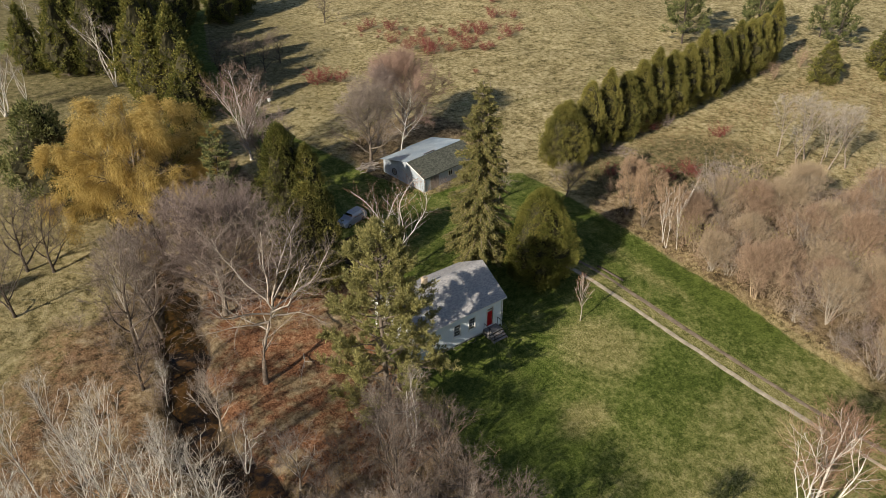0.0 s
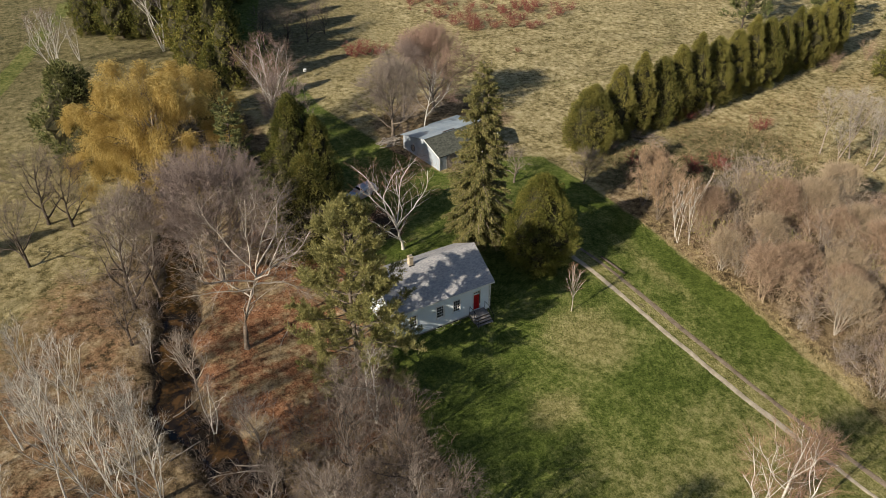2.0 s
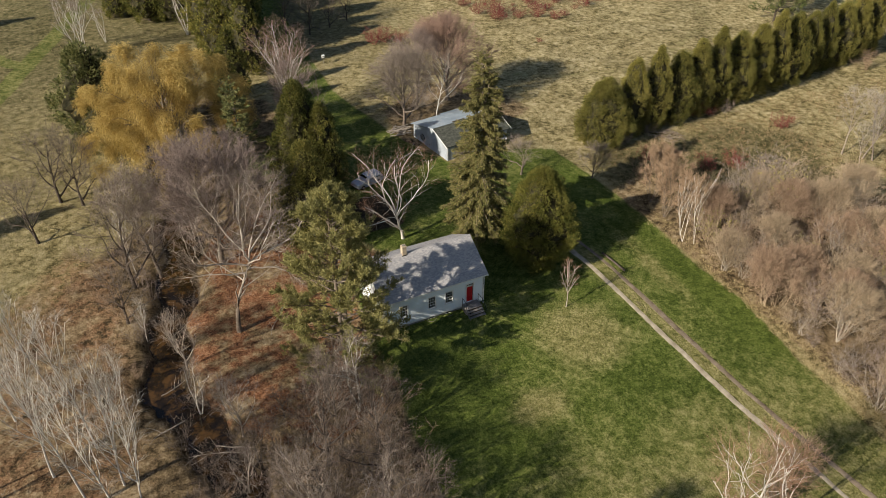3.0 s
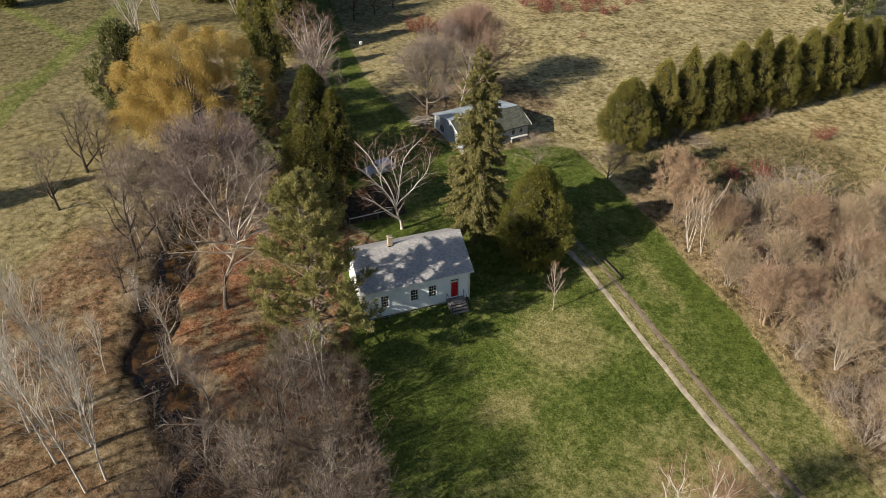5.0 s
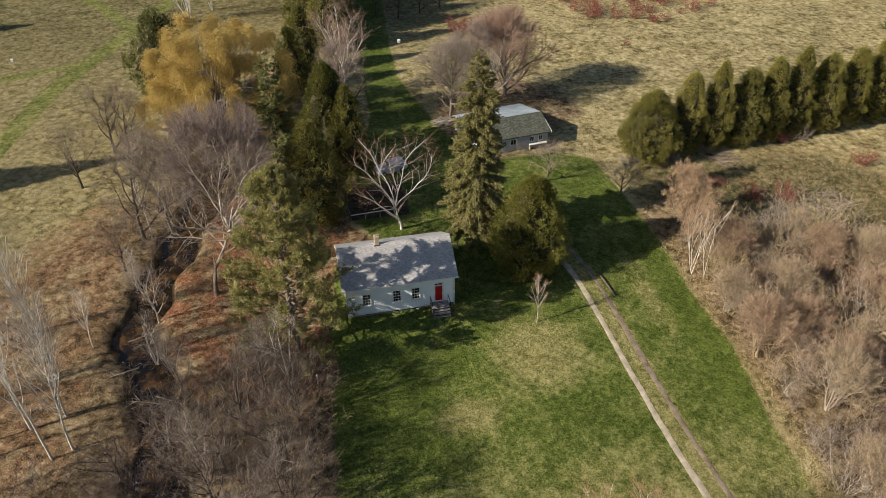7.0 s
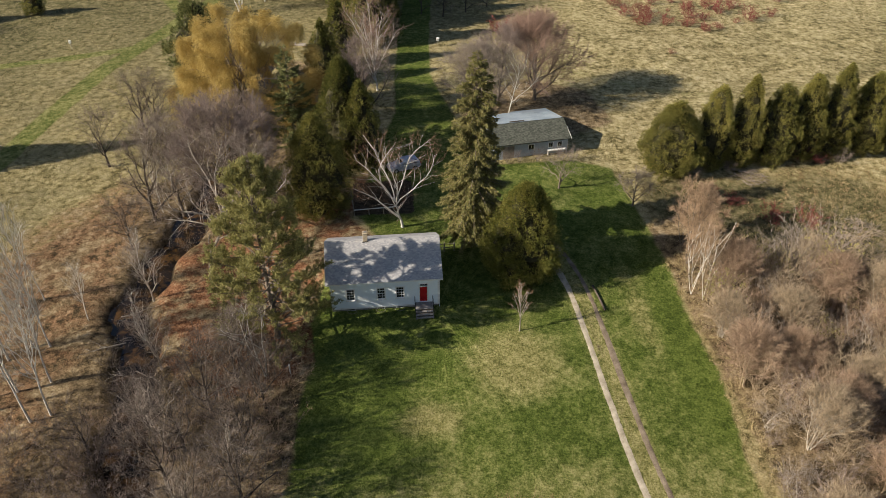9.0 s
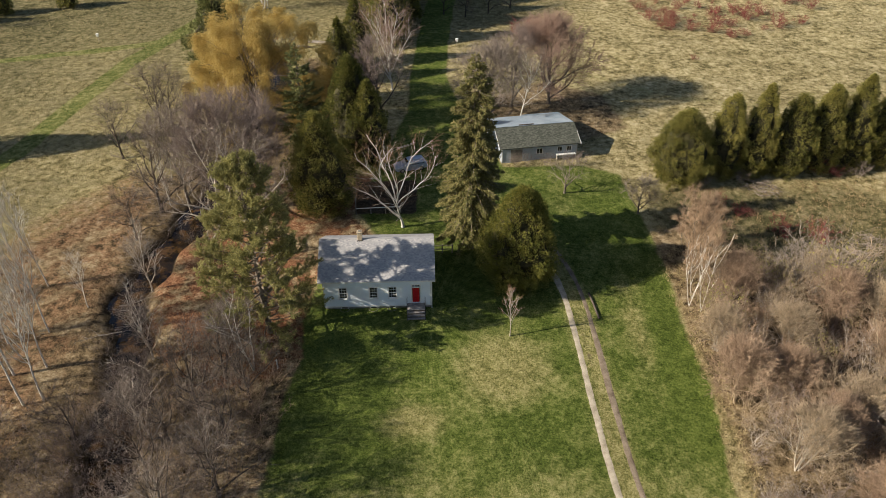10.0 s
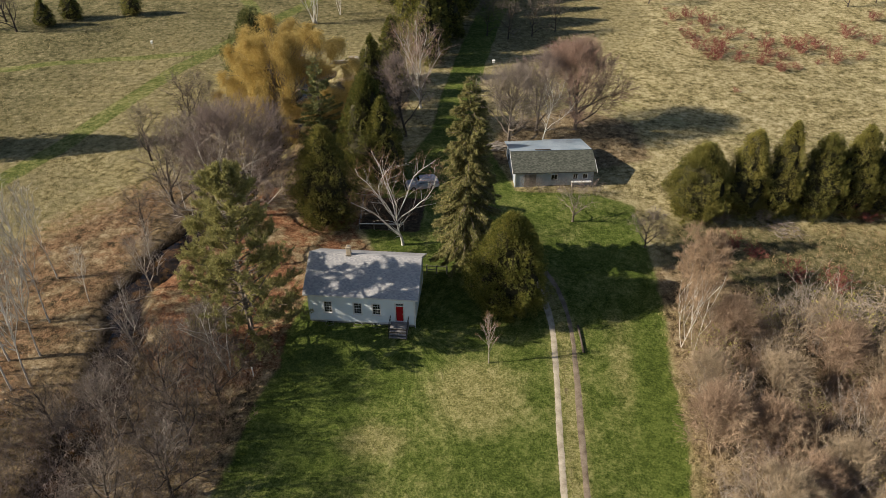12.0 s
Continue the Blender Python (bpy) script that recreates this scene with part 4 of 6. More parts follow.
fk = cedar("cedar_tree", stand(*far[0][:2], 0), "dark green cedar beside the grassy lane", 71, 16.0, 4.0, M_CEDAR_DARK, M_BARK, lobes=230, per=30, size=0.46, group="far cedars")
for x, y, h in far[1:]:
    k = h / 16
    copy_thing(fk, stand(x, y, rh.uniform(0, 360))).scale = (0.34 + 0.76 * k,) * 2 + (k,) if x > -12 else (0.3 + 0.64 * k,) * 2 + (k,)
fp = pine("pine_tree", stand(103, 54), "large green pine beyond the hedge row", 72, 15.5, 5.8, M_HEMLOCK, M_DARKBARK, boughs_n=46, tufts=5, per=6, size=0.85, tip=0.8, group="far pines")
for x, y, h in ((130, 31, 13), (114, 42, 14), (121, 46, 15), (136, 38, 12), (111, 60, 14)):
    copy_thing(fp, stand(x, y, rh.uniform(0, 360))).scale = (h / 15.5,) * 3
fb = bare_tree("birch_tree", stand(-13.9, 100.5), "slanting white birch among dark cedars", M_BIRCH, M_TWIG, M_BIRCH, 73, "far birches", h=15.0, crown_r=3.4, fork=0.2, limbs=9, subs=6, twigs=4, fine=4, trunk_r=0.22, rise=1.0, lean=(-3.5, 0), stems=3)
bare_tree("birch_tree", stand(-34.3, 96.6), "clump of slim white birch stems at the edge of the meadow", M_BIRCH, M_TWIG_PURPLE, M_BIRCH, 78, h=12.5, crown_r=3.2, fork=0.25, limbs=6, subs=4, twigs=4, fine=4, trunk_r=0.16, rise=1.0, stems=8)
for x, y, k in ((-20.7, 130, 0.9), (-29.5, 103, 0.55)):
    copy_thing(fb, stand(x, y, rh.uniform(-30, 30))).scale = (k, k, k)
fg = bare_tree("bare_tree", stand(-38.4, 40), "bare dark-twigged tree in the rough grass", M_DARKBARK, M_TWIG_DARK, None, 74, "bare meadow trees", h=9.0, crown_r=4.4, fork=0.12, limbs=9, subs=6, twigs=4, fine=5, spike_r=0.014, trunk_r=0.2, rise=0.5, low=0.15)
for x, y, k in ((-34.6, 19.0, 1.25), (-44, 33, 0.9), (-41, 42, 1.1), (-36, 13, 0.8), (9, 90, 0.9), (14, 92, 0.8), (19, 95, 0.75), (4.5, 92, 0.9), (42, 117, 0.8), (-97, 86, 1.1), (-103, 92, 1.2), (-108, 86, 1.2), (88, 118, 0.8), (96, 122, 0.8)):
    copy_thing(fg, stand(x, y, rh.uniform(0, 360))).scale = (k, k, k)

# bare birches beside the multi-trunk clump in the east meadow
mb = bare_tree("birch_tree", stand(66.0, 6.2), "slanting grey-trunked tree in the rough meadow", M_TWIG, M_TWIG_PALE, M_TWIG, 75, "meadow birches", h=10.5, crown_r=2.6, fork=0.35, limbs=10, subs=6, twigs=4, fine=4, trunk_r=0.12, rise=0.95, lean=(1.8, 1.0), spike=0.6)
for x, y, k in ((67.6, 3.9, 1.0), (68.9, 3.0, 1.1), (69.2, 0.4, 0.9), (68.6, -1.2, 1.05), (71.5, -2.6, 1.0), (73, 1.5, 0.9), (64.5, 2.0, 0.7)):
    copy_thing(mb, stand(x, y, rh.uniform(0, 360))).scale = (k, k, k)

# slender pale trees by the creek
nk = [bare_tree("poplar_tree", stand(-39.2, -12.2), "slender tree with pale grey trunk and fine twigs", M_BIRCH, M_TWIG_PALE, M_BIRCH, 80 + i, "pale trees by the creek", h=hh, crown_r=2.7, fork=0.3, limbs=16, subs=6, twigs=3, fine=4, trunk_r=0.105, rise=0.95, lean=(-0.4, 0.2), spike=0.8, wander=0.09, spike_r=0.009) for i, hh in enumerate((18.0, 15.5))]
nk[1].matrix_basis = stand(-37.6, -11.5)
for i, (x, y, k) in enumerate([(-41.7, -8.4, 1.05), (-38.9, -7.4, 0.95), (-40.6, -2.4, 0.9), (-37.8, 1.2, 0.5), (-43.5, 4.8, 0.75), (-34.6, 10.3, 0.4), (-34.0, 20.8, 0.5), (-44.2, -4.0, 0.95), (-46.5, -9.5, 0.95), (-49.5, -3.5, 1.0), (-47, 4, 0.85), (-44, -20, 0.9), (-52, -13, 1.0), (-48.5, -21, 0.95), (-53, 2, 0.9), (-56, -6, 0.9), (-50, -16.5, 0.95)]):
    copy_thing(nk[i % 2], stand(x, y, rh.uniform(-35, 35))).scale = (k, k, k)
near = bare_tree("birch_tree", stand(3.0, -35.0), "white-barked birch with spreading limbs and brown twigs", M_BIRCH, M_TWIG_RUSSET, M_BIRCH, 91, h=13.6, crown_r=4.0, fork=0.25, limbs=12, subs=7, twigs=5, fine=4, spike_r=0.009, trunk_r=0.24, rise=0.75, stems=3)
bare_tree("bare_tree", stand(9.5, -33.5), "bare tree with dense russet-brown twigs", M_BARK, M_TWIG_BROWN, None, 92, h=8.0, crown_r=3.2, fork=0.15, limbs=10, subs=7, twigs=5, fine=6, trunk_r=0.18, rise=0.75, stems=2)
bare_tree("bare_tree", stand(-9.0, -31.5), "small bare tree with pale twigs", M_BARK, M_TWIG_PALE, None, 93, h=7.5, crown_r=2.6, fork=0.2, limbs=10, subs=6, twigs=5, fine=5, trunk_r=0.12, rise=0.8)

pc = bare_tree("bare_tree", stand(-25.5, -17.2), "small bare tree with crooked pale limbs among creek brush", M_PALEBARK, M_TWIG, M_PALEBARK, 94, "pale trees in the brush", h=8.6, crown_r=3.4, fork=0.18, limbs=11, subs=7, twigs=4, fine=4, trunk_r=0.13, rise=0.6, wander=0.2, low=0.12, spike=0.6, spike_r=0.009)
for x, y, k in ((-20.5, -7.1, 0.8), (-28.6, -6.4, 0.85), (-31.6, 4.0, 0.85), (-29.5, -12.0, 0.7), (-19.6, -20.0, 0.8), (-23.0, -24.5, 0.85)):
    copy_thing(pc, stand(x, y, rh.uniform(0, 360))).scale = (k, k, k)


# ---- thickets ----
def scatter(n, poly, seed, gap):
    rng = np.random.default_rng(seed)
    pl = np.array(poly, float)
    got = []
    for _ in range(n * 40):
        p = rng.uniform(pl.min(0), pl.max(0))
        if inside(p[0], p[1], poly) > 0 and all((p[0] - q[0]) ** 2 + (p[1] - q[1]) ** 2 > gap * gap for q in got):
            got.append(p)
            if len(got) == n:
                break
    return got


THICKET = [(27.5, -42), (27.2, -26), (28.2, -20), (28.8, -12), (29.6, -3), (33.5, 3.5), (41, 4.5), (50, 1.5), (58, -5), (75, -16), (80, -30), (66, -40), (50, -42)]
kinds = [
    shrub("thicket_shrub", stand(31, -8), "tangled bare shrub with pale tan stems", M_TWIG_TAN, M_TWIG_TAN, 101, 4.5, 1.8, 18, 6, 7, 0.62, 0.0125, 0.5, group="east thicket"),
    shrub("thicket_shrub", stand(33, -14), "tangled bare shrub with brown twigs", M_TWIG_BROWN, M_TWIG_BROWN, 102, 4.1, 1.6, 18, 6, 7, 0.62, 0.0125, 0.5, group="east thicket"),
    shrub("thicket_shrub", stand(36, -4), "tall bare shrub with arching grey-tan stems", M_TWIG_PALE, M_TWIG, 103, 5.0, 1.8, 18, 6, 7, 0.62, 0.0125, 0.5, group="east thicket"),
    shrub("thicket_shrub", stand(38, -10), "bare shrub with pale greenish buds", M_TWIG_TAN, M_TWIG_TAN, 104, 4.2, 1.7, 18, 6, 7, 0.62, 0.0125, 0.5, leaves=M_BUD, group="east thicket"),
    shrub("thicket_shrub", stand(40, -18), "bare shrub with grey-brown twigs", M_TWIG, M_TWIG_PURPLE, 105, 4.5, 1.7, 18, 6, 7, 0.62, 0.0125, 0.5, group="east thicket"),
]
domes = [bare_tree("thicket_tree", stand(0, 0), lab, bark, twig, br, sd, "thicket trees", "tree", h=hh, crown_r=cr, fork=0.06, limbs=24, subs=8, twigs=5, fine=6, trunk_r=0.11, rise=0.75, low=0.04, stems=6, wander=0.14, spike=0.8, spike_r=0.013) for lab, bark, twig, br, sd, hh, cr in (
    ("rounded many-stemmed bare tree with tan twigs", M_TWIG_PALE, M_TWIG_TAN, M_TWIG_TAN, 131, 5.8, 3.2),
    ("rounded many-stemmed bare tree with brown twigs", M_TWIG_TAN, M_TWIG_BROWN, M_TWIG_BROWN, 132, 6.4, 3.0),
    ("spreading bare tree with pale arching limbs", M_TWIG_PALE, M_TWIG_TAN, M_TWIG_PALE, 133, 6.6, 3.6))]
rt = random.Random(9)
for i, (x, y) in enumerate(scatter(46, THICKET, 13, 4.2)):
    k, s = rt.randrange(3), rt.uniform(0.8, 1.12)
    if i < 3:
        domes[i].matrix_basis = stand(x, y)
    else:
        copy_thing(domes[k], stand(x, y, rt.uniform(0, 360))).scale = (s, s, s * rt.uniform(0.88, 1.08))
for i, (x, y) in enumerate(scatter(300, THICKET, 3, 1.55)):
    patch = math.sin(0.33 * x + 1.3 * math.sin(0.21 * y)) + math.sin(0.37 * y + 0.9)
    k = rt.choices(range(5), (7, 1, 4, 2, 1) if patch > 0.5 else (2, 6, 2, 1, 2) if patch > -0.5 else (1, 3, 2, 0, 6))[0]
    s = (1.06 + 0.17 * patch) * rt.choice((0.65, 0.85, 1.0, 1.3)) * rt.uniform(0.92, 1.1)
    copy_thing(kinds[k], stand(x, y, rt.uniform(0, 360))).scale = (s, s, s * rt.uniform(0.85, 1.15))

WEST = [(-34, -20), (-33, -9), (-29, -7.5), (-24, -6.5), (-17.5, -6.5), (-14.6, -9.5), (-16, -14), (-16.5, -20), (-16, -30), (-28, -36), (-38, -30)]
wk = [
    shrub("brush_shrub", stand(-20, -10), "dense dark bare shrub with purplish-brown twigs", M_TWIG_DARK, M_TWIG_DARK, 111, 4.2, 1.6, 14, 6, 6, 0.5, 0.014, 0.7, group="west thicket"),
    shrub("brush_shrub", stand(-22, -14), "dense bare shrub with grey-brown twigs", M_TWIG_DARK, M_TWIG_PURPLE, 112, 4.6, 1.6, 14, 6, 6, 0.5, 0.014, 0.7, group="west thicket"),
    shrub("brush_shrub", stand(-18, -12), "bare shrub with russet-brown twigs", M_TWIG_BROWN, M_TWIG_BROWN, 113, 3.4, 1.5, 14, 6, 6, 0.5, 0.014, 0.7, group="west thicket"),
]
for x, y in scatter(95, WEST, 4, 1.6):
    k = 2 if x > -17.2 else rt.choices(range(3), (5, 4, 2))[0]
    s = rt.uniform(0.75, 1.1) * (1.15 if x > -21 else 0.95)
    copy_thing(wk[k], stand(x, y, rt.uniform(0, 360))).scale = (s, s, s * rt.uniform(0.8, 1.1))
for i, (x, y, k) in enumerate([(-24.4, -16.6, 0.85), (-18.0, -8.6, 0.72), (-24.6, -6.2, 0.4), (-31.5, -1.5, 0.55), (-28.0, -10.5, 0.6), (-33, -16, 0.7), (-17.6, -12.5, 0.8), (-20.5, -9.5, 0.85), (-19.0, -17.0, 0.9), (-22.5, -13.0, 1.0), (-18.5, -22.5, 0.9), (-25.0, -20.5, 1.0), (-21.5, -26, 1.0), (-20, -5.5, 0.7)]):
    copy_thing(fb if i in (1, 3) else fg, stand(x, y, rt.uniform(0, 360))).scale = (k, k, k)

for x, y in scatter(26, [(-43, -27), (-41, -15.5), (-36, -14), (-31.5, -15.5), (-31, -27)], 14, 1.5):
    s = rt.uniform(0.7, 1.05)
    copy_thing(wk[rt.choices(range(3), (4, 4, 2))[0]], stand(x, y, rt.uniform(0, 360))).scale = (s, s, s * rt.uniform(0.75, 1.0))

# red osier shrubs
rk = shrub("red_shrub", stand(43.5, 11.5), "dense dome of dark red bare twigs", M_TWIG_RED, M_TWIG_RED, 121, 2.8, 1.7, 20, 5, 8, 0.55, 0.02, 0.95, group="red shrubs")
REDS = [(47.8, 10.2, 1.0), (54.8, 26.0, 0.9), (57.0, 25.0, 0.6), (64.4, 16.5, 0.9), (37.5, 17.5, 0.8), (40, 15.5, 0.7), (19.2, 79, 1.3), (21.5, 80, 1.1), (24, 78, 1.0)]
for x, y in scatter(36, [(44, 114), (43, 97), (49, 80), (62, 74), (76, 82), (72, 98), (58, 98)], 8, 3.1):
    REDS.append((x, y, rt.choice((0.35, 0.5, 0.8, 1.05)) * rt.uniform(0.85, 1.15)))
REDS += [(80, 96, 1.2), (84, 93, 0.8), (78, 84, 0.7), (90, 108, 0.9), (50, 66, 0.4)]
for x, y, s in REDS:
    copy_thing(rk, stand(x, y, rt.uniform(0, 360))).scale = (s * 1.15, s * 1.15, s)

# brush along the creek banks
CREEKSIDE = [(-26.2, 30, 0.9, 0), (-30.5, 26, 1.0, 1), (-28, 20, 0.8, 0), (-33.2, 16.5, 1.0, 1), (-29.5, 12.5, 0.6, 0), (-35.2, 10, 0.8, 1), (-36.2, 5, 0.6, 2), (-31.5, 2.0, 0.6, 0), (-31.8, -0.5, 0.8, 1), (-33.9, -5.5, 0.9, 0), (-29.2, -3.5, 0.7, 1), (-32.6, -8.0, 0.8, 0), (-36, 13.5, 0.9, 2), (-38, 17, 0.8, 2), (-35.5, 24, 1.1, 1), (-39, 26, 0.8, 0), (-27, 36, 1.1, 0), (-30, 33, 1.0, 1), (-21.5, -4.8, 0.7, 1), (-19.2, -5.6, 0.8, 0), (-15.6, -5.2, 0.6, 2), (-36.8, 21, 0.9, 0), (-41, 20.5, 0.6, 2), (-34, 29, 1.0, 0)]
for x, y, s, k in CREEKSIDE:
    copy_thing(wk[k], stand(x, y, rt.uniform(0, 360))).scale = (s, s, s)
# brush in front of the shed and along the hedge foot
for x, y, s in ((12.6, 28.8, 0.5), (14.2, 29.0, 0.45), (16.8, 28.9, 0.5), (20.2, 28.7, 0.5), (21.9, 28.4, 0.6), (37.5, 22.6, 0.5), (43, 23.2, 0.5), (60, 24.5, 0.6), (33.0, 13.5, 0.7), (35.5, 12.0, 0.8), (110, 28, 1.2), (114, 24, 1.3), (98, 27, 1.0)):
    copy_thing(kinds[4 if s < 0.7 else 1], stand(x, y, rt.uniform(0, 360))).scale = (s, s, s)


# ---- rough grass ----
def tussocks(name, label, poly, n, seed, material, low, high, blades=4, lean=0.75):
    rng = np.random.default_rng(seed)
    pl = np.array(poly, float)
    p = rng.uniform(pl.min(0), pl.max(0), (n * 3, 2))
    p = p[inside(p[:, 0], p[:, 1], poly) > 0]
    p = p[near_line(p[:, 0], p[:, 1], CREEK) > 3.0]
    for line, w in ((PATH_A, 2.2), (PATH_B, 1.6), (PATH_C, 3.8), (PATH_D, 1.6), (PATH_E, 1.7), (DRIVE, 2.0)):
        p = p[near_line(p[:, 0], p[:, 1], along(line, 2.0)) > w]
    p = p[(waves(p[:, 0] * 0.6, p[:, 1] * 0.6) + rng.normal(0, 0.5, len(p))) > -0.3][:n]
    k = len(p)
    q = np.repeat(np.c_[p, height(p[:, 0], p[:, 1]) - 0.03], blades, 0) + rng.normal(0, 0.13, (k * blades, 3)) * np.array([1, 1, 0.1])
    d = np.c_[rng.normal(0, lean, (k * blades, 2)) + 0.15, np.ones(k * blades)]
    ln = np.repeat(rng.uniform(low, high, k), blades) * rng.uniform(0.6, 1.1, k * blades)
    v, f = sprays(q, d, ln, ln * rng.uniform(0.02, 0.045, k * blades), rng)
    tagged(new(name, mesh_of(name, v, f, material)), label, "grass", kind="stuff")


WEST_FIELD = [(-110, 20), (-60, 0), (-48, 12), (-38, 32), (-34, 60), (-38, 110), (-110, 110)]
EAST_FIELD = [(29, 13), (34, 6), (50, 4), (70, -6), (120, 0), (120, 24), (60, 24.5), (36, 22), (29, 22)]
NORTH_FIELD = [(23, 37), (60, 32), (110, 40), (130, 100), (80, 125), (18, 125), (9, 92), (12, 64), (28, 57)]
BANK = [(-58, -24), (-52, 6), (-42, 24), (-36, 20), (-36, 4), (-36, -10), (-40, -26)]
EDGE = [(25.4, -24), (26.6, -15), (27.0, -8), (27.0, 14), (29.6, 14), (30, -2), (28.4, -24), (27.5, -32), (25.2, -30)]
tussocks("meadow_grass", "dry straw-coloured tussock grass", WEST_FIELD, 6000, 1, M_STRAW, 0.3, 0.6)
tussocks("meadow_grass", "dry straw-coloured tussock grass", EAST_FIELD, 5000, 2, M_STRAW, 0.3, 0.65)
tussocks("meadow_grass", "dry straw-coloured tussock grass", NORTH_FIELD, 6000, 3, M_STRAW, 0.3, 0.65)
tussocks("dead_weeds", "brown dead weeds among the meadow grass", EAST_FIELD, 2600, 6, M_WEED, 0.4, 0.85, 5)
tussocks("dead_weeds", "brown dead weeds on the creek bank", BANK, 1500, 4, M_WEED, 0.3, 0.6)
tussocks("meadow_grass", "tall pale grass along the thicket's edge", EDGE, 620, 5, M_STRAW, 0.3, 0.7, 10, 0.8)

# fallen branches and stones in the creek
def fallen_branch(x, y, turn, seed, length):
    rng = np.random.default_rng(seed)
    main = limb(np.array([0, 0, 0.15]), np.array([1.0, 0, 0.12]), length, 0.07, 0.02, rng, 0.1, 0.0, 6)
    lines = [main]
    for i in range(7):
        p, d, r = on_line(main, 0.25 + 0.1 * i)
        lines.append(limb(p, turn_from(d / np.linalg.norm(d), 0.8, rng) + np.array([0, 0, 0.2]), length * 0.35, 0.03, 0.01, rng, 0.2, 0.0, 3))
    ob = tagged(empty("fallen_branch", pose(x, y, max(gz(x, y), gz(x + 2, y), gz(x - 2, y)) - 0.15, 0, 0, turn)), "bleached fallen branch lying across the creek", "branch")
    part("wood", mesh_of("wood", *tubes(lines, 5), M_PALEBARK), ob)


for k, (x, y, t, l) in enumerate([(-33.0, -2.5, 200, 5.0), (-34.5, 1.5, 20, 4.0), (-31.0, -6.5, 330, 4.5), (-32.0, 6.5, 110, 3.5), (-28.8, -8.5, 160, 5.0), (-22.0, -18.5, 30, 4.5), (-20.5, 8.5, 250, 5.0)]):
    fallen_branch(x, y, t, 200 + k, l)


def stone(x, y, s, seed):
    rng = np.random.default_rng(seed)
    bm = bmesh.new()
    bmesh.ops.create_icosphere(bm, subdivisions=2, radius=s)
    for q in bm.verts:
        q.co *= 1 + 0.25 * noise.noise(q.co * (1.3 / s) + Vector((seed, 0, 0)))
        q.co.z *= 0.6
    me = bpy.data.meshes.new("stone")
    bm.to_mesh(me)
    bm.free()
    me.materials.append(M_ROCK)
    tagged(new("stone", me), "grey boulder at the creek's edge", "stone", "creek stones").matrix_basis = pose(x, y, gz(x, y) + s * 0.2, 0, 0, seed * 40)


M_ROCK = plain("creek_rock", (0.06, 0.055, 0.048), (0.24, 0.22, 0.195), 2.0, 0.9, bump_s=0.7, fine=12)
rs = random.Random(12)
for k, q in enumerate(along(CREEK[5:11], 0.95)):
    stone(q[0] + rs.uniform(-1.6, 1.6), q[1] + rs.uniform(-0.4, 0.4), rs.uniform(0.12, 0.3), k)


# ---- the white house ----
def siding(name, lo, hi, course=0.115):
    m, nt, b = mat(name, 0.55, 0.0, 0.3)
    tc = nt.nodes.new("ShaderNodeTexCoord")
    sep = nt.nodes.new("ShaderNodeSeparateXYZ")
    nt.links.new(tc.outputs["Object"], sep.inputs[0])
    saw = calc(nt, "FRACT", calc(nt, "DIVIDE", sep.outputs[2], course))
    nt.links.new(ramp(nt, calc(nt, "ADD", calc(nt, "MULTIPLY", noise_at(nt, 0.9), 0.6), calc(nt, "MULTIPLY", noise_at(nt, 14.0), 0.4)), [(0.35, lo), (0.62, hi)]), b.inputs["Base Color"])
    bump(nt, b, calc(nt, "SUBTRACT", 1.0, saw), 0.8, 0.02)
    return m


M_SIDING = siding("white_clapboard", (0.8, 0.86, 0.91), (0.87, 0.92, 0.95))
M_TRIM = plain("white_trim_paint", (0.7, 0.7, 0.69), (0.85, 0.85, 0.83), 2.0, 0.5, bump_s=0.1)
M_RED = plain("red_door_paint", (0.36, 0.008, 0.012), (0.5, 0.016, 0.02), 1.5, 0.4, bump_s=0.08)
M_STONE = plain("foundation_stone", (0.13, 0.12, 0.105), (0.36, 0.34, 0.31), 2.4, 0.9, bump_s=0.8, fine=12)
M_DECK = plain("weathered_deck_boards", (0.14, 0.13, 0.125), (0.33, 0.31, 0.3), 1.4, 0.85, bump_s=0.4, fine=16)
M_IRON = plain("black_iron", (0.012, 0.012, 0.013), (0.035, 0.035, 0.037), 6.0, 0.45, 0.6, 0.1)
M_CHIMNEY = plain("cream_chimney_brick", (0.42, 0.33, 0.23), (0.66, 0.56, 0.42), 3.0, 0.9, bump_s=0.6, fine=10)
M_OLDWOOD = plain("weathered_wood", (0.14, 0.125, 0.105), (0.36, 0.33, 0.29), 2.0, 0.9, bump_s=0.6, fine=20)
m, nt, b = mat("window_glass", 0.06, 0.0, 0.5)
b.inputs["Base Color"].default_value = (0.012, 0.014, 0.016, 1)
M_GLASS = m


def shingle_material(name, lo, mid, hi):
    m, nt, b = mat(name, 0.9, 0.0, 0.2)
    geo = nt.nodes.new("ShaderNodeNewGeometry")
    f = calc(nt, "ADD", calc(nt, "MULTIPLY", geo.outputs["Random Per Island"], 0.62), calc(nt, "MULTIPLY", noise_at(nt, 0.7), 0.38))
    nt.links.new(ramp(nt, f, [(0.2, lo), (0.5, mid), (0.8, hi)]), b.inputs["Base Color"])
    bump(nt, b, noise_at(nt, 60.0, 2.0), 0.4, 0.01)
    return m


M_SHINGLE = shingle_material("grey_asphalt_shingles", (0.33, 0.33, 0.35), (0.41, 0.405, 0.415), (0.5, 0.485, 0.48))
M_SHINGLE_SHED = shingle_material("green_grey_shingles", (0.066, 0.072, 0.06), (0.098, 0.104, 0.086), (0.14, 0.145, 0.12))


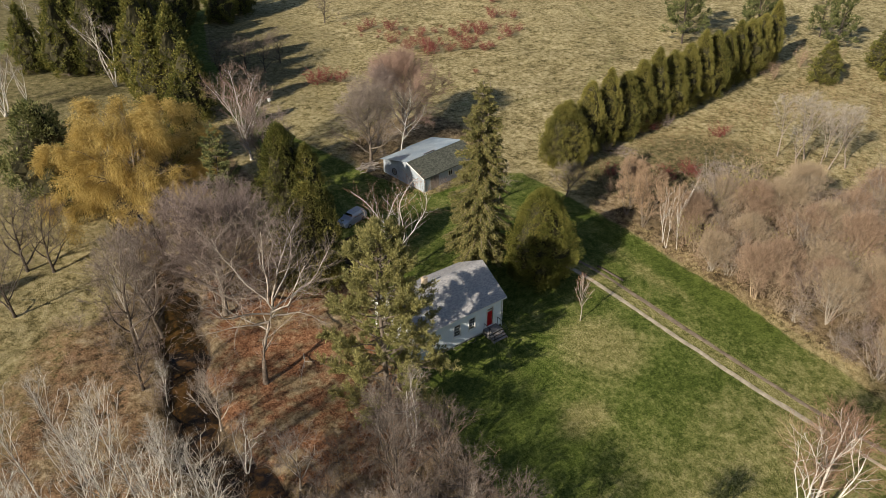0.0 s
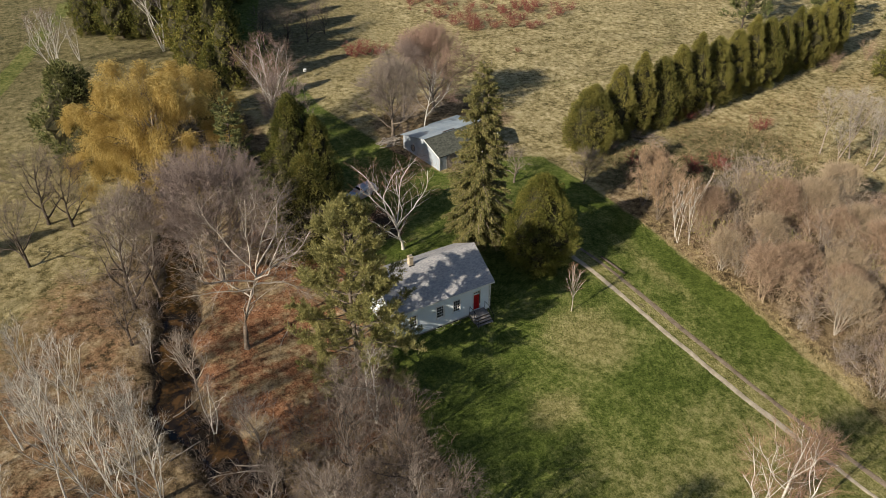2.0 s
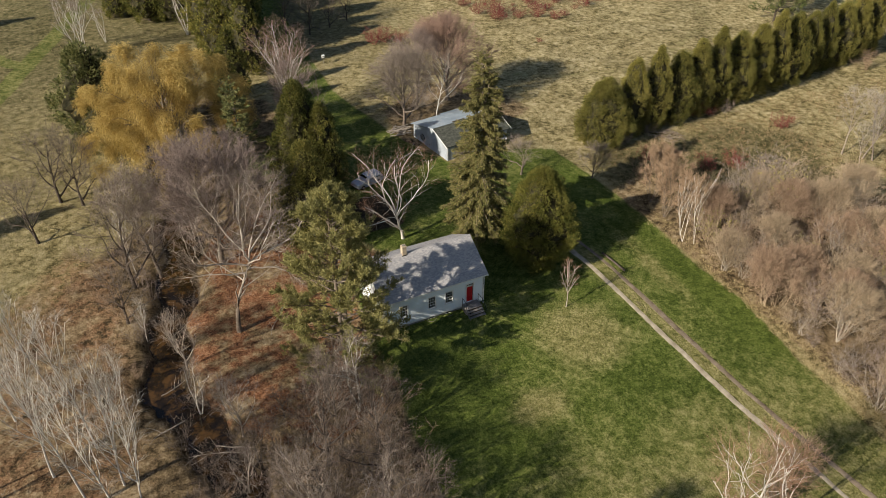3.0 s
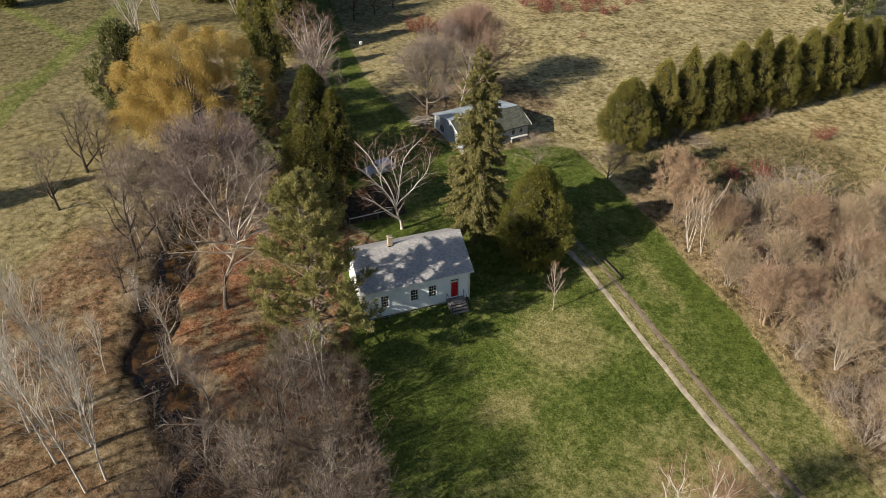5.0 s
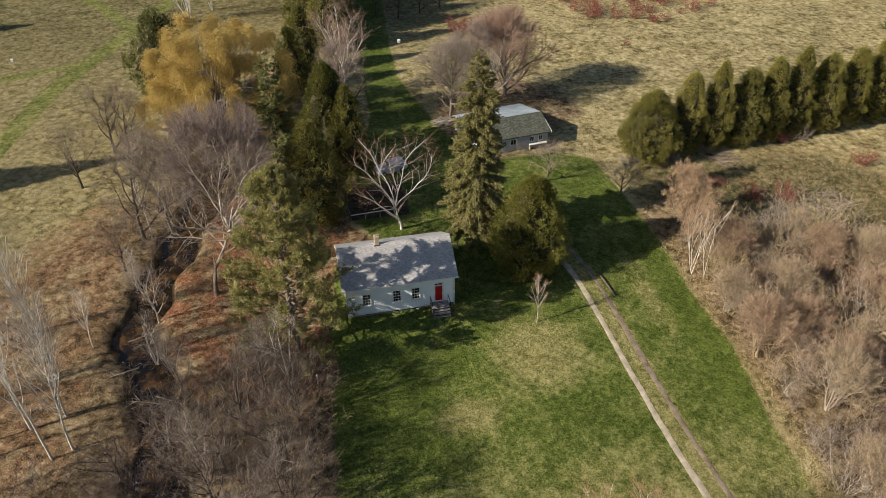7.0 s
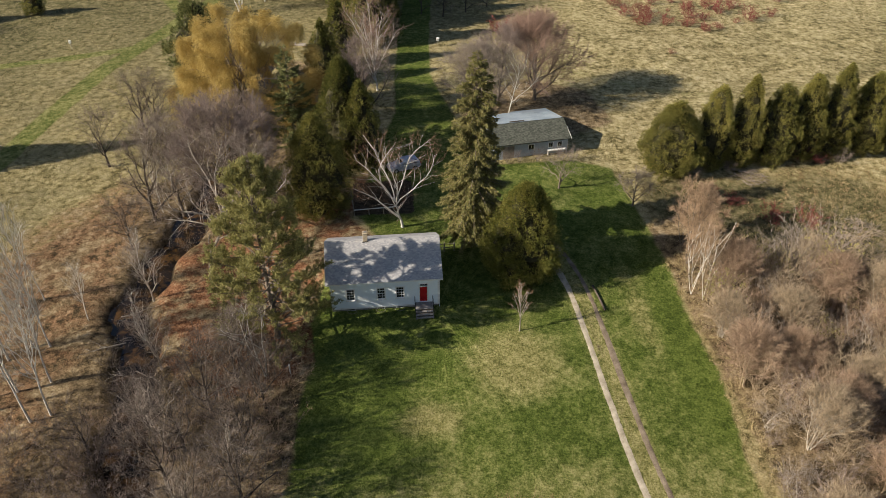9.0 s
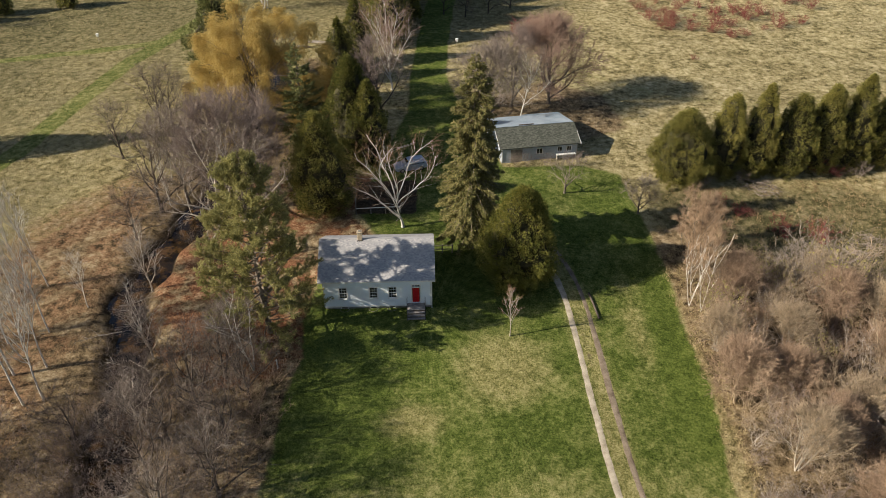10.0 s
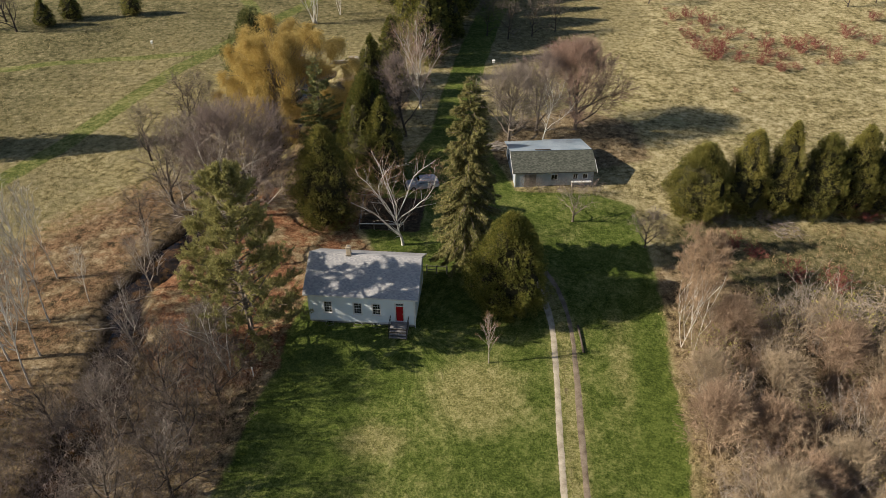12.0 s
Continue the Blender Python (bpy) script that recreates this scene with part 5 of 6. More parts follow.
def shingles(name, p0, along_v, up_v, length, rise, material, seed, wide=0.33, course=0.15):
    """Overlapping courses of tabs on one roof slope, each tab a thin wedge."""
    rng = np.random.default_rng(seed)
    along_v, up_v = np.array(along_v, float), np.array(up_v, float)
    up_v /= np.linalg.norm(up_v)
    nrm = np.cross(along_v, up_v)
    nrm *= np.sign(nrm[2])
    vs, fs = [], []
    rows = int(rise / course)
    for r in range(rows):
        x = -wide * (0.5 if r % 2 else 0.0) - rng.uniform(0, 0.06)
        while x < length:
            x0, x1 = max(x, 0), min(x + wide * rng.uniform(0.9, 1.08), length)
            x = x1 + 0.012 if x1 > 0 else x + wide
            if x1 - x0 < 0.03:
                continue
            lo, hi = r * course + rng.uniform(-0.012, 0.006), min((r + 1) * course + 0.05, rise)
            th = rng.uniform(0.012, 0.022)
            a = len(vs)
            for u, w, e in ((x0, lo, th), (x1, lo, th), (x1, hi, 0.003), (x0, hi, 0.003), (x0, lo, 0.0), (x1, lo, 0.0)):
                vs.append(p0 + along_v * u + up_v * w + nrm * e)
            fs += [[a, a + 1, a + 2, a + 3], [a + 4, a + 5, a + 1, a]]
    return mesh_of(name, vs, fs, material)


def slab(name, material, pts, thick):
    """A flat slab: outline pts, thickness downwards."""
    n = len(pts)
    v = [tuple(p) for p in pts] + [(p[0], p[1], p[2] - thick) for p in pts]
    f = [list(range(n)), list(range(2 * n - 1, n - 1, -1))] + [[i, i + n, (i + 1) % n + n, (i + 1) % n] for i in range(n)]
    bm = bmesh.new()
    bv = [bm.verts.new(q) for q in v]
    for q in f:
        bm.faces.new([bv[i] for i in q])
    bmesh.ops.recalc_face_normals(bm, faces=bm.faces[:])
    me = bpy.data.meshes.new(name)
    bm.to_mesh(me)
    bm.free()
    me.materials.append(material)
    return me


def sash_window(parent, x0, x1, z0, z1, y, cols=3, rows=4):
    """Double-hung window in a wall that faces -y."""
    w = part("window", boxes("casing", M_TRIM, (x0 - 0.1, y - 0.05, z0 - 0.02, x0, y + 0.1, z1 + 0.12), (x1, y - 0.05, z0 - 0.02, x1 + 0.1, y + 0.1, z1 + 0.12), (x0, y - 0.05, z1, x1, y + 0.1, z1 + 0.12), bev=0.008), parent)
    part("sill", boxes("sill", M_TRIM, (x0 - 0.14, y - 0.1, z0 - 0.09, x1 + 0.14, y + 0.1, z0 - 0.02), bev=0.01), w)
    bars = []
    zm = (z0 + z1) / 2
    for k in range(1, cols):
        x = x0 + (x1 - x0) * k / cols
        bars.append((x - 0.014, y + 0.025, z0, x + 0.014, y + 0.055, z1))
    for k in range(1, rows):
        z = z0 + (z1 - z0) * k / rows
        t = 0.028 if k * 2 == rows else 0.013
        bars.append((x0, y + 0.02, z - t, x1, y + 0.06, z + t))
    bars += [(x0, y + 0.02, z0, x0 + 0.035, y + 0.06, z1), (x1 - 0.035, y + 0.02, z0, x1, y + 0.06, z1), (x0, y + 0.02, z0, x1, y + 0.06, z0 + 0.05), (x0, y + 0.02, z1 - 0.04, x1, y + 0.06, z1)]
    part("muntin", boxes("muntin", M_TRIM, *bars), w)
    pane = boxes("pane", M_GLASS, (0, 0, 0, (x1 - x0) / cols, 0.006, (z1 - z0) / rows))
    for i in range(cols):
        for j in range(rows):
            part("pane", pane, w, at=pose(x0 + (x1 - x0) * i / cols, y + 0.062, z0 + (z1 - z0) * j / rows))
    return w


def wall_with_holes(name, material, x0, x1, z0, z1, y0, y1, holes):
    """A wall along x with openings (x0, x1, z0, z1) right through it."""
    xs = sorted({x0, x1, *[h[0] for h in holes], *[h[1] for h in holes]})
    zs = sorted({z0, z1, *[h[2] for h in holes], *[h[3] for h in holes]})
    dims = []
    for a, c in zip(xs[:-1], xs[1:]):
        run = None
        for e, g in zip(zs[:-1], zs[1:]):
            solid = not any(h[0] <= a and c <= h[1] and h[2] <= e and g <= h[3] for h in holes)
            if solid:
                run = (run[0], g) if run else (e, g)
            if run and (not solid or g == zs[-1]):
                dims.append((a, y0, run[0], c, y1, run[1]))
                run = None
    bm = bmesh.new()
    for d in dims:
        box(bm, *d)
    bmesh.ops.remove_doubles(bm, verts=bm.verts[:], dist=0.0005)
    me = bpy.data.meshes.new(name)
    bm.to_mesh(me)
    bm.free()
    me.materials.append(material)
    return me


def gable(name, material, y0, y1, z0, zt, ym, zr, x0, x1):
    """An end wall with its gable peak."""
    prof = [(y0, z0), (y1, z0), (y1, zt), (ym, zr), (y0, zt)]
    n = 5
    v = [(x0, y, z) for y, z in prof] + [(x1, y, z) for y, z in prof]
    f = [list(range(n)), list(range(2 * n - 1, n - 1, -1))] + [[i, (i + 1) % n, (i + 1) % n + n, i + n] for i in range(n)]
    return mesh_of(name, v, f, material)


def build_house():
    X0, X1, Y1, ZB, ZT, ZR, YM = -11.65, 0.0, 8.0, 0.42, 4.02, 6.42, 4.0
    house = tagged(empty("house", pose(0, 0, 0)), "white clapboard one-storey house with grey shingle roof and red door", "house")
    wins = [(-4.6, -3.78, 1.46, 2.94), (-6.66, -5.84, 1.46, 2.94), (-9.94, -9.12, 1.46, 2.94)]
    door = (-2.06, -1.25, 0.74, 2.82)
    trans = (-2.06, -1.25, 2.94, 3.18)
    holes = wins + [door, trans]
    front = part("front_wall", wall_with_holes("front_wall", M_SIDING, X0, X1, ZB, ZT, 0.0, 0.18, holes), house)
    part("back_wall", boxes("back_wall", M_SIDING, (X0, Y1 - 0.18, ZB, X1, Y1, ZT)), house)
    part("end_wall", gable("end_wall", M_SIDING, 0.18, Y1 - 0.18, ZB, ZT + 0.06, YM, ZR, X1 - 0.18, X1), house)
    part("end_wall", gable("end_wall", M_SIDING, 0.18, Y1 - 0.18, ZB, ZT + 0.06, YM, ZR, X0, X0 + 0.18), house)
    part("foundation", boxes("foundation", M_STONE, (X0 + 0.06, 0.06, -0.7, X1 - 0.06, Y1 - 0.06, ZB), bev=0.02), house, "rough grey stone foundation")
    part("floor_slab", boxes("floor_slab", M_OLDWOOD, (X0 + 0.19, 0.19, ZB + 0.01, X1 - 0.19, Y1 - 0.19, ZB + 0.2)), house)
    for x in (X0 - 0.02, X1 - 0.12):
        part("corner_board", boxes("corner_board", M_TRIM, (x, -0.03, ZB - 0.02, x + 0.14, -0.002, ZT), bev=0.004), house)
    part("water_table", boxes("water_table", M_TRIM, (X0 - 0.03, -0.035, ZB - 0.14, X1 + 0.03, -0.004, ZB + 0.03)), house)
    part("frieze", boxes("frieze", M_TRIM, (X0 - 0.02, -0.03, ZT - 0.2, X1 + 0.02, -0.003, ZT + 0.02)), house)
    roof = part("roof", slab("roof_back", M_SHINGLE, [(X0 - 0.4, YM, ZR + 0.2), (X1 + 0.4, YM, ZR + 0.2), (X1 + 0.4, Y1 + 0.35, ZT - 0.02), (X0 - 0.4, Y1 + 0.35, ZT - 0.02)], 0.14), house)
    part("roof_deck", slab("roof_front", M_SHINGLE, [(X0 - 0.4, -0.35, ZT + 0.03), (X1 + 0.4, -0.35, ZT + 0.03), (X1 + 0.4, YM, ZR + 0.2), (X0 - 0.4, YM, ZR + 0.2)], 0.14), roof)
    up = np.array([0, YM + 0.35, ZR + 0.17 - ZT])
    part("shingles", shingles("shingles", np.array([X0 - 0.42, -0.38, ZT + 0.045]), (1, 0, 0), up, X1 - X0 + 0.84, np.linalg.norm(up) + 0.02, M_SHINGLE, 4, 0.22, 0.13), roof, "weathered pale grey asphalt shingles")["kind"] = "stuff"
    up2 = np.array([0, -(Y1 + 0.35 - YM), ZR + 0.22 - ZT])
    part("shingles", shingles("shingles", np.array([X0 - 0.42, Y1 + 0.38, ZT - 0.005]), (1, 0, 0), -(-up2), X1 - X0 + 0.84, np.linalg.norm(up2), M_SHINGLE, 5), roof)["kind"] = "stuff"
    part("ridge_cap", boxes("ridge_cap", M_SHINGLE, (X0 - 0.43, YM - 0.1, ZR + 0.19, X1 + 0.43, YM + 0.1, ZR + 0.235), bev=0.01), roof)
    for x in (X0 - 0.44, X1 + 0.405):
        part("rake_board", slab("rake_board", M_TRIM, [(x, -0.38, ZT + 0.02), (x + 0.03, -0.38, ZT + 0.02), (x + 0.03, YM, ZR + 0.2), (x, YM, ZR + 0.2)], 0.2), roof)
        part("rake_board", slab("rake_board", M_TRIM, [(x, YM, ZR + 0.2), (x + 0.03, YM, ZR + 0.2), (x + 0.03, Y1 + 0.37, ZT - 0.02), (x, Y1 + 0.37, ZT - 0.02)], 0.2), roof)
    part("gutter", boxes("fascia", M_TRIM, (X0 - 0.4, -0.385, ZT - 0.12, X1 + 0.4, -0.355, ZT + 0.035)), roof)
    part("soffit", boxes("soffit", M_TRIM, (X0, -0.35, ZT - 0.13, X1, 0.0, ZT - 0.1)), roof)
    # chimney
    ch = part("chimney", boxes("chimney", M_CHIMNEY, (-7.9, YM - 0.25, ZR - 0.3, -7.4, YM + 0.25, 7.5), bev=0.02), house, "cream brick chimney")
    part("cap", boxes("cap", M_CHIMNEY, (-7.94, YM - 0.29, 7.5, -7.36, YM + 0.29, 7.6), bev=0.02), ch)
    part("flue", boxes("flue", M_STONE, (-7.77, YM - 0.12, 7.6, -7.53, YM + 0.12, 7.7), bev=0.01), ch)
    part("flashing", boxes("flashing", M_IRON, (-7.97, YM - 0.34, ZR - 0.05, -7.33, YM - 0.252, ZR + 0.12)), ch)
    for x0, x1, z0, z1 in wins:
        sash_window(house, x0, x1, z0, z1, 0.0)
    # basement windows with half-round wells
    for x in (-4.3, -6.35, -9.5):
        w = part("basement_window", boxes("frame_bars", M_TRIM, (x - 0.38, 0.02, -0.05, x + 0.38, 0.055, 0.02), (x - 0.38, 0.02, 0.22, x + 0.38, 0.055, 0.28), (x - 0.38, 0.02, 0.02, x - 0.33, 0.055, 0.22), (x + 0.33, 0.02, 0.02, x + 0.38, 0.055, 0.22)), house)
        part("pane", boxes("pane", M_GLASS, (x - 0.33, 0.035, 0.02, x + 0.33, 0.045, 0.22)), w)
        a = np.linspace(0, np.pi, 11)
        well = (np.stack([x + 0.52 * np.cos(a), -0.04 - 0.5 * np.sin(a), np.full(11, 0.02)], 1), np.full(11, 0.02))
        v, f = tubes([well], 6)
        part("window_well", mesh_of("window_well", v, f, M_OLDWOOD), w, "weathered half-round window well")
    # door and transom
    d = part("door", boxes("door", M_RED, (door[0] + 0.04, 0.05, door[2] + 0.02, door[1] - 0.04, 0.1, door[3] - 0.04), bev=0.005), house, "red panelled door")
    for px in (-1.86, -1.45):
        for z0, z1 in ((0.92, 1.5), (1.62, 2.62)):
            part("panel", boxes("panel", M_RED, (px - 0.13, 0.036, z0, px + 0.13, 0.05, z1), bev=0.01), d)
    part("door_knob", cyl("door_knob", M_CHIMNEY, (-1.36, 0.0, 1.75), (-1.36, 0.05, 1.75), 0.035), d, "brass knob")
    fr = part("door_frame", boxes("door_frame", M_TRIM, (door[0] - 0.13, -0.05, door[2] - 0.02, door[0], 0.12, trans[3] + 0.14), (door[1], -0.05, door[2] - 0.02, door[1] + 0.13, 0.12, trans[3] + 0.14), (door[0], -0.05, trans[3], door[1], 0.12, trans[3] + 0.14), (door[0], -0.04, door[3], door[1], 0.12, trans[2]), bev=0.006), house)
    for k in range(3):
        w = (trans[1] - trans[0]) / 3
        part("transom_pane", boxes("transom_pane", M_GLASS, (trans[0] + k * w + 0.02, 0.05, trans[2] + 0.02, trans[0] + (k + 1) * w - 0.02, 0.06, trans[3] - 0.02)), fr)
        part("mullion", boxes("mullion", M_TRIM, (trans[0] + k * w - 0.02, 0.02, trans[2], trans[0] + k * w + 0.02, 0.07, trans[3])), fr)
    # downpipe at the corner
    part("downpipe", cyl("downpipe", M_TRIM, (0.06, -0.1, -0.05), (0.06, -0.1, 4.0), 0.045, 8), house)


def build_steps():
    st = tagged(empty("porch_steps", pose(-1.66, 0, 0)), "weathered grey wooden steps with black handrails at the red door", "steps")
    top = 0.68
    for k in range(7):
        part("board", boxes("board", M_DECK, (-0.95, -0.17 * (k + 1) - 0.02, top - 0.04, 0.95, -0.17 * k - 0.03, top), bev=0.006), st)
    n = 3
    for k in range(n):
        z = top - (k + 1) * 0.185
        y = -1.21 - k * 0.29
        part("tread", boxes("tread", M_DECK, (-0.95, y - 0.3, z - 0.045, 0.95, y, z), bev=0.008), st)
        part("riser", boxes("riser", M_DARKBARK, (-0.93, y + 0.02, z - 0.005, 0.93, y + 0.04, z + 0.14)), st)
    for s in (-1, 1):
        part("stringer", slab("stringer", M_DECK, [(s * 0.93 - 0.025, -0.03, top - 0.045), (s * 0.93 + 0.025, -0.03, top - 0.045), (s * 0.93 + 0.025, -1.21, top - 0.05), (s * 0.93 - 0.025, -1.21, top - 0.05)], 0.75), st)
        part("stringer", slab("stringer", M_DECK, [(s * 0.93 - 0.025, -1.21, top - 0.25), (s * 0.93 + 0.025, -1.21, top - 0.25), (s * 0.93 + 0.025, -2.05, 0.07), (s * 0.93 - 0.025, -2.05, 0.07)], 0.3), st)
        rail = part("handrail", mesh_of("handrail", *tubes([(np.array([(s * 0.98, -0.2, top + 0.95), (s * 0.98, -1.2, top + 0.92), (s * 0.98, -2.05, 0.95), (s * 0.98, -2.2, 0.82)]), np.full(4, 0.03))], 6), M_IRON), st, "black iron handrail")
        for y, z0, z1 in ((-0.22, top, top + 0.95), (-1.18, top, top + 0.92), (-2.03, -0.1, 0.96)):
            part("post", cyl("post", M_IRON, (s * 0.98, y, z0 - 0.1), (s * 0.98, y, z1), 0.025, 6), rail)


build_house()
build_steps()

# ---- the shed ----
M_SHEDWALL = siding("faded_shed_boards", (0.28, 0.32, 0.37), (0.44, 0.49, 0.55), 0.2)
# tin roof: the blue of the reflected sky is put into its base colour
m, nt, b = mat("galvanised_roofing", 0.35, 0.4, 0.5)
nt.links.new(ramp(nt, calc(nt, "ADD", calc(nt, "MULTIPLY", noise_at(nt, 0.5), 0.6), calc(nt, "MULTIPLY", noise_at(nt, 6.0), 0.4)), [(0.35, (0.32, 0.44, 0.57)), (0.65, (0.66, 0.75, 0.84))]), b.inputs["Base Color"])
bump(nt, b, noise_at(nt, 1.5, 2.0), 0.3, 0.05)
M_TIN = m


def build_shed():
    X0, X1, Y0, YM, Y1 = 0.35, 11.5, 0.4, 3.7, 9.6
    g0, ZT, ZR, ZBK = 0.7, 3.62, 5.1, 3.62
    shed = tagged(empty("shed", pose(10.4, 29.4, 0, 0, 0, 8.0)), "old pale shed with mossy shingle front slope and tin back roof", "shed")
    wins = [(5.5, 6.3, 2.15, 2.95), (8.6, 9.2, 2.2, 2.95), (10.0, 10.6, 2.2, 2.95)]
    part("front_wall", wall_with_holes("front_wall", M_SHEDWALL, X0, X1, g0, ZT, Y0, Y0 + 0.14, wins), shed)
    part("back_wall", boxes("back_wall", M_SHEDWALL, (X0, Y1 - 0.14, g0, X1, Y1, ZBK - 0.02)), shed)
    for xa in (X0, X1 - 0.14):
        prof = [(Y0 + 0.14, g0), (Y1 - 0.14, g0), (Y1 - 0.14, ZBK - 0.04), (YM, ZR - 0.14), (Y0 + 0.14, ZT)]
        v = [(xa, y, z) for y, z in prof] + [(xa + 0.14, y, z) for y, z in prof]
        part("end_wall", mesh_of("end_wall", v, [list(range(5)), list(range(9, 4, -1))] + [[i, (i + 1) % 5, (i + 1) % 5 + 5, i + 5] for i in range(5)], M_SHEDWALL), shed)
    roof = part("roof", slab("roof", M_SHINGLE_SHED, [(X0 - 0.45, Y0 - 0.4, ZT - 0.1), (X1 + 0.3, Y0 - 0.4, ZT - 0.1), (X1 + 0.3, YM, ZR), (X0 - 0.45, YM, ZR)], 0.12), shed)
    up = np.array([0, YM - Y0 + 0.4, ZR - ZT + 0.1])
    part("shingles", shingles("shingles", np.array([X0 - 0.47, Y0 - 0.43, ZT - 0.09]), (1, 0, 0), up, X1 - X0 + 0.79, np.linalg.norm(up), M_SHINGLE_SHED, 7, 0.26, 0.14), roof, "mossy green-grey shingles")["kind"] = "stuff"
    # tin sheets over the long back slope, the eastern ones reaching further
    n, w = 12, (X1 - X0 + 0.6) / 12
    for k in range(n):
        xa = X0 - 0.4 + k * w
        back = Y1 + (0.35 if k < 6 else 0.95)
        drop = (back - YM) * (ZR - ZBK) / (Y1 - YM)
        lift = 0.008 * (k % 2)
        part("tin_sheet", slab("tin_sheet", M_TIN, [(xa, YM - 0.12, ZR + 0.06 + lift), (xa + w - 0.002, YM - 0.12, ZR + 0.06 + lift), (xa + w - 0.002, back, ZR + 0.06 + lift - drop), (xa, back, ZR + 0.06 + lift - drop)], 0.025), roof)
    part("roof_lath", boxes("roof_lath", M_DARKBARK, (X0 + 3.2, YM + 0.0, ZR + 0.05, X0 + 5.4, YM + 0.16, ZR + 0.15)), roof, "dark broken ridge lath")
    for x0, x1, z0, z1 in wins:
        w = part("window", boxes("casing", M_TRIM, (x0 - 0.07, Y0 - 0.03, z0 - 0.07, x0, Y0 + 0.08, z1 + 0.07), (x1, Y0 - 0.03, z0 - 0.07, x1 + 0.07, Y0 + 0.08, z1 + 0.07), (x0, Y0 - 0.03, z1, x1, Y0 + 0.08, z1 + 0.07), (x0, Y0 - 0.03, z0 - 0.07, x1, Y0 + 0.08, z0), ((x0 + x1) / 2 - 0.015, Y0 + 0.02, z0, (x0 + x1) / 2 + 0.015, Y0 + 0.05, z1)), shed)
        part("pane", boxes("pane", M_GLASS, (x0, Y0 + 0.06, z0, x1, Y0 + 0.07, z1)), w)
    part("rake_board", slab("rake_board", M_TRIM, [(X0 - 0.48, Y0 - 0.48, ZT - 0.06), (X0 - 0.45, Y0 - 0.48, ZT - 0.06), (X0 - 0.45, YM, ZR + 0.04), (X0 - 0.48, YM, ZR + 0.04)], 0.16), roof)
    part("rake_board", slab("rake_board", M_TRIM, [(X1 + 0.355, Y0 - 0.48, ZT - 0.06), (X1 + 0.385, Y0 - 0.48, ZT - 0.06), (X1 + 0.385, YM - 1.5, ZR - 0.6), (X1 + 0.355, YM - 1.5, ZR - 0.6)], 0.22), roof)
    part("corner_board", boxes("corner_board", M_TRIM, (X0 - 0.03, Y0 - 0.03, g0, X0 + 0.12, Y0 - 0.002, ZT)), shed)
    part("door", boxes("door", M_OLDWOOD, (X0 + 1.3, Y0 - 0.04, g0 + 0.4, X0 + 3.0, Y0 - 0.004, g0 + 2.4), bev=0.01), shed, "weathered plank door")
    # old wheel hung on the end wall
    a = np.linspace(0, 2 * np.pi, 17)
    ring = (np.stack([np.full(17, X0 - 0.06), 7.0 + 0.5 * np.cos(a), 2.3 + 0.5 * np.sin(a)], 1), np.full(17, 0.05))
    wheel = part("wagon_wheel", mesh_of("wagon_wheel", *tubes([ring], 6), M_IRON), shed, "dark wagon wheel hung on the wall")
    for k in range(6):
        t = k * math.pi / 6
        part("spoke", cyl("spoke", M_OLDWOOD, (X0 - 0.06, 7.0 - 0.48 * math.cos(t), 2.3 - 0.48 * math.sin(t)), (X0 - 0.06, 7.0 + 0.48 * math.cos(t), 2.3 + 0.48 * math.sin(t)), 0.025, 5), wheel)


build_shed()
tr = tagged(empty("trough", pose(20.05, 30.75, gz(20.05, 30.75), 0, 0, 8)), "pale wooden bench against the shed", "bench")
part("seat", boxes("seat", M_TRIM, (-1.4, -0.25, 0.75, 1.4, 0.25, 0.85), bev=0.01), tr)
for x in (-1.3, 1.3):
    part("leg", boxes("leg", M_OLDWOOD, (x - 0.06, -0.2, -0.1, x + 0.06, 0.2, 0.75)), tr)


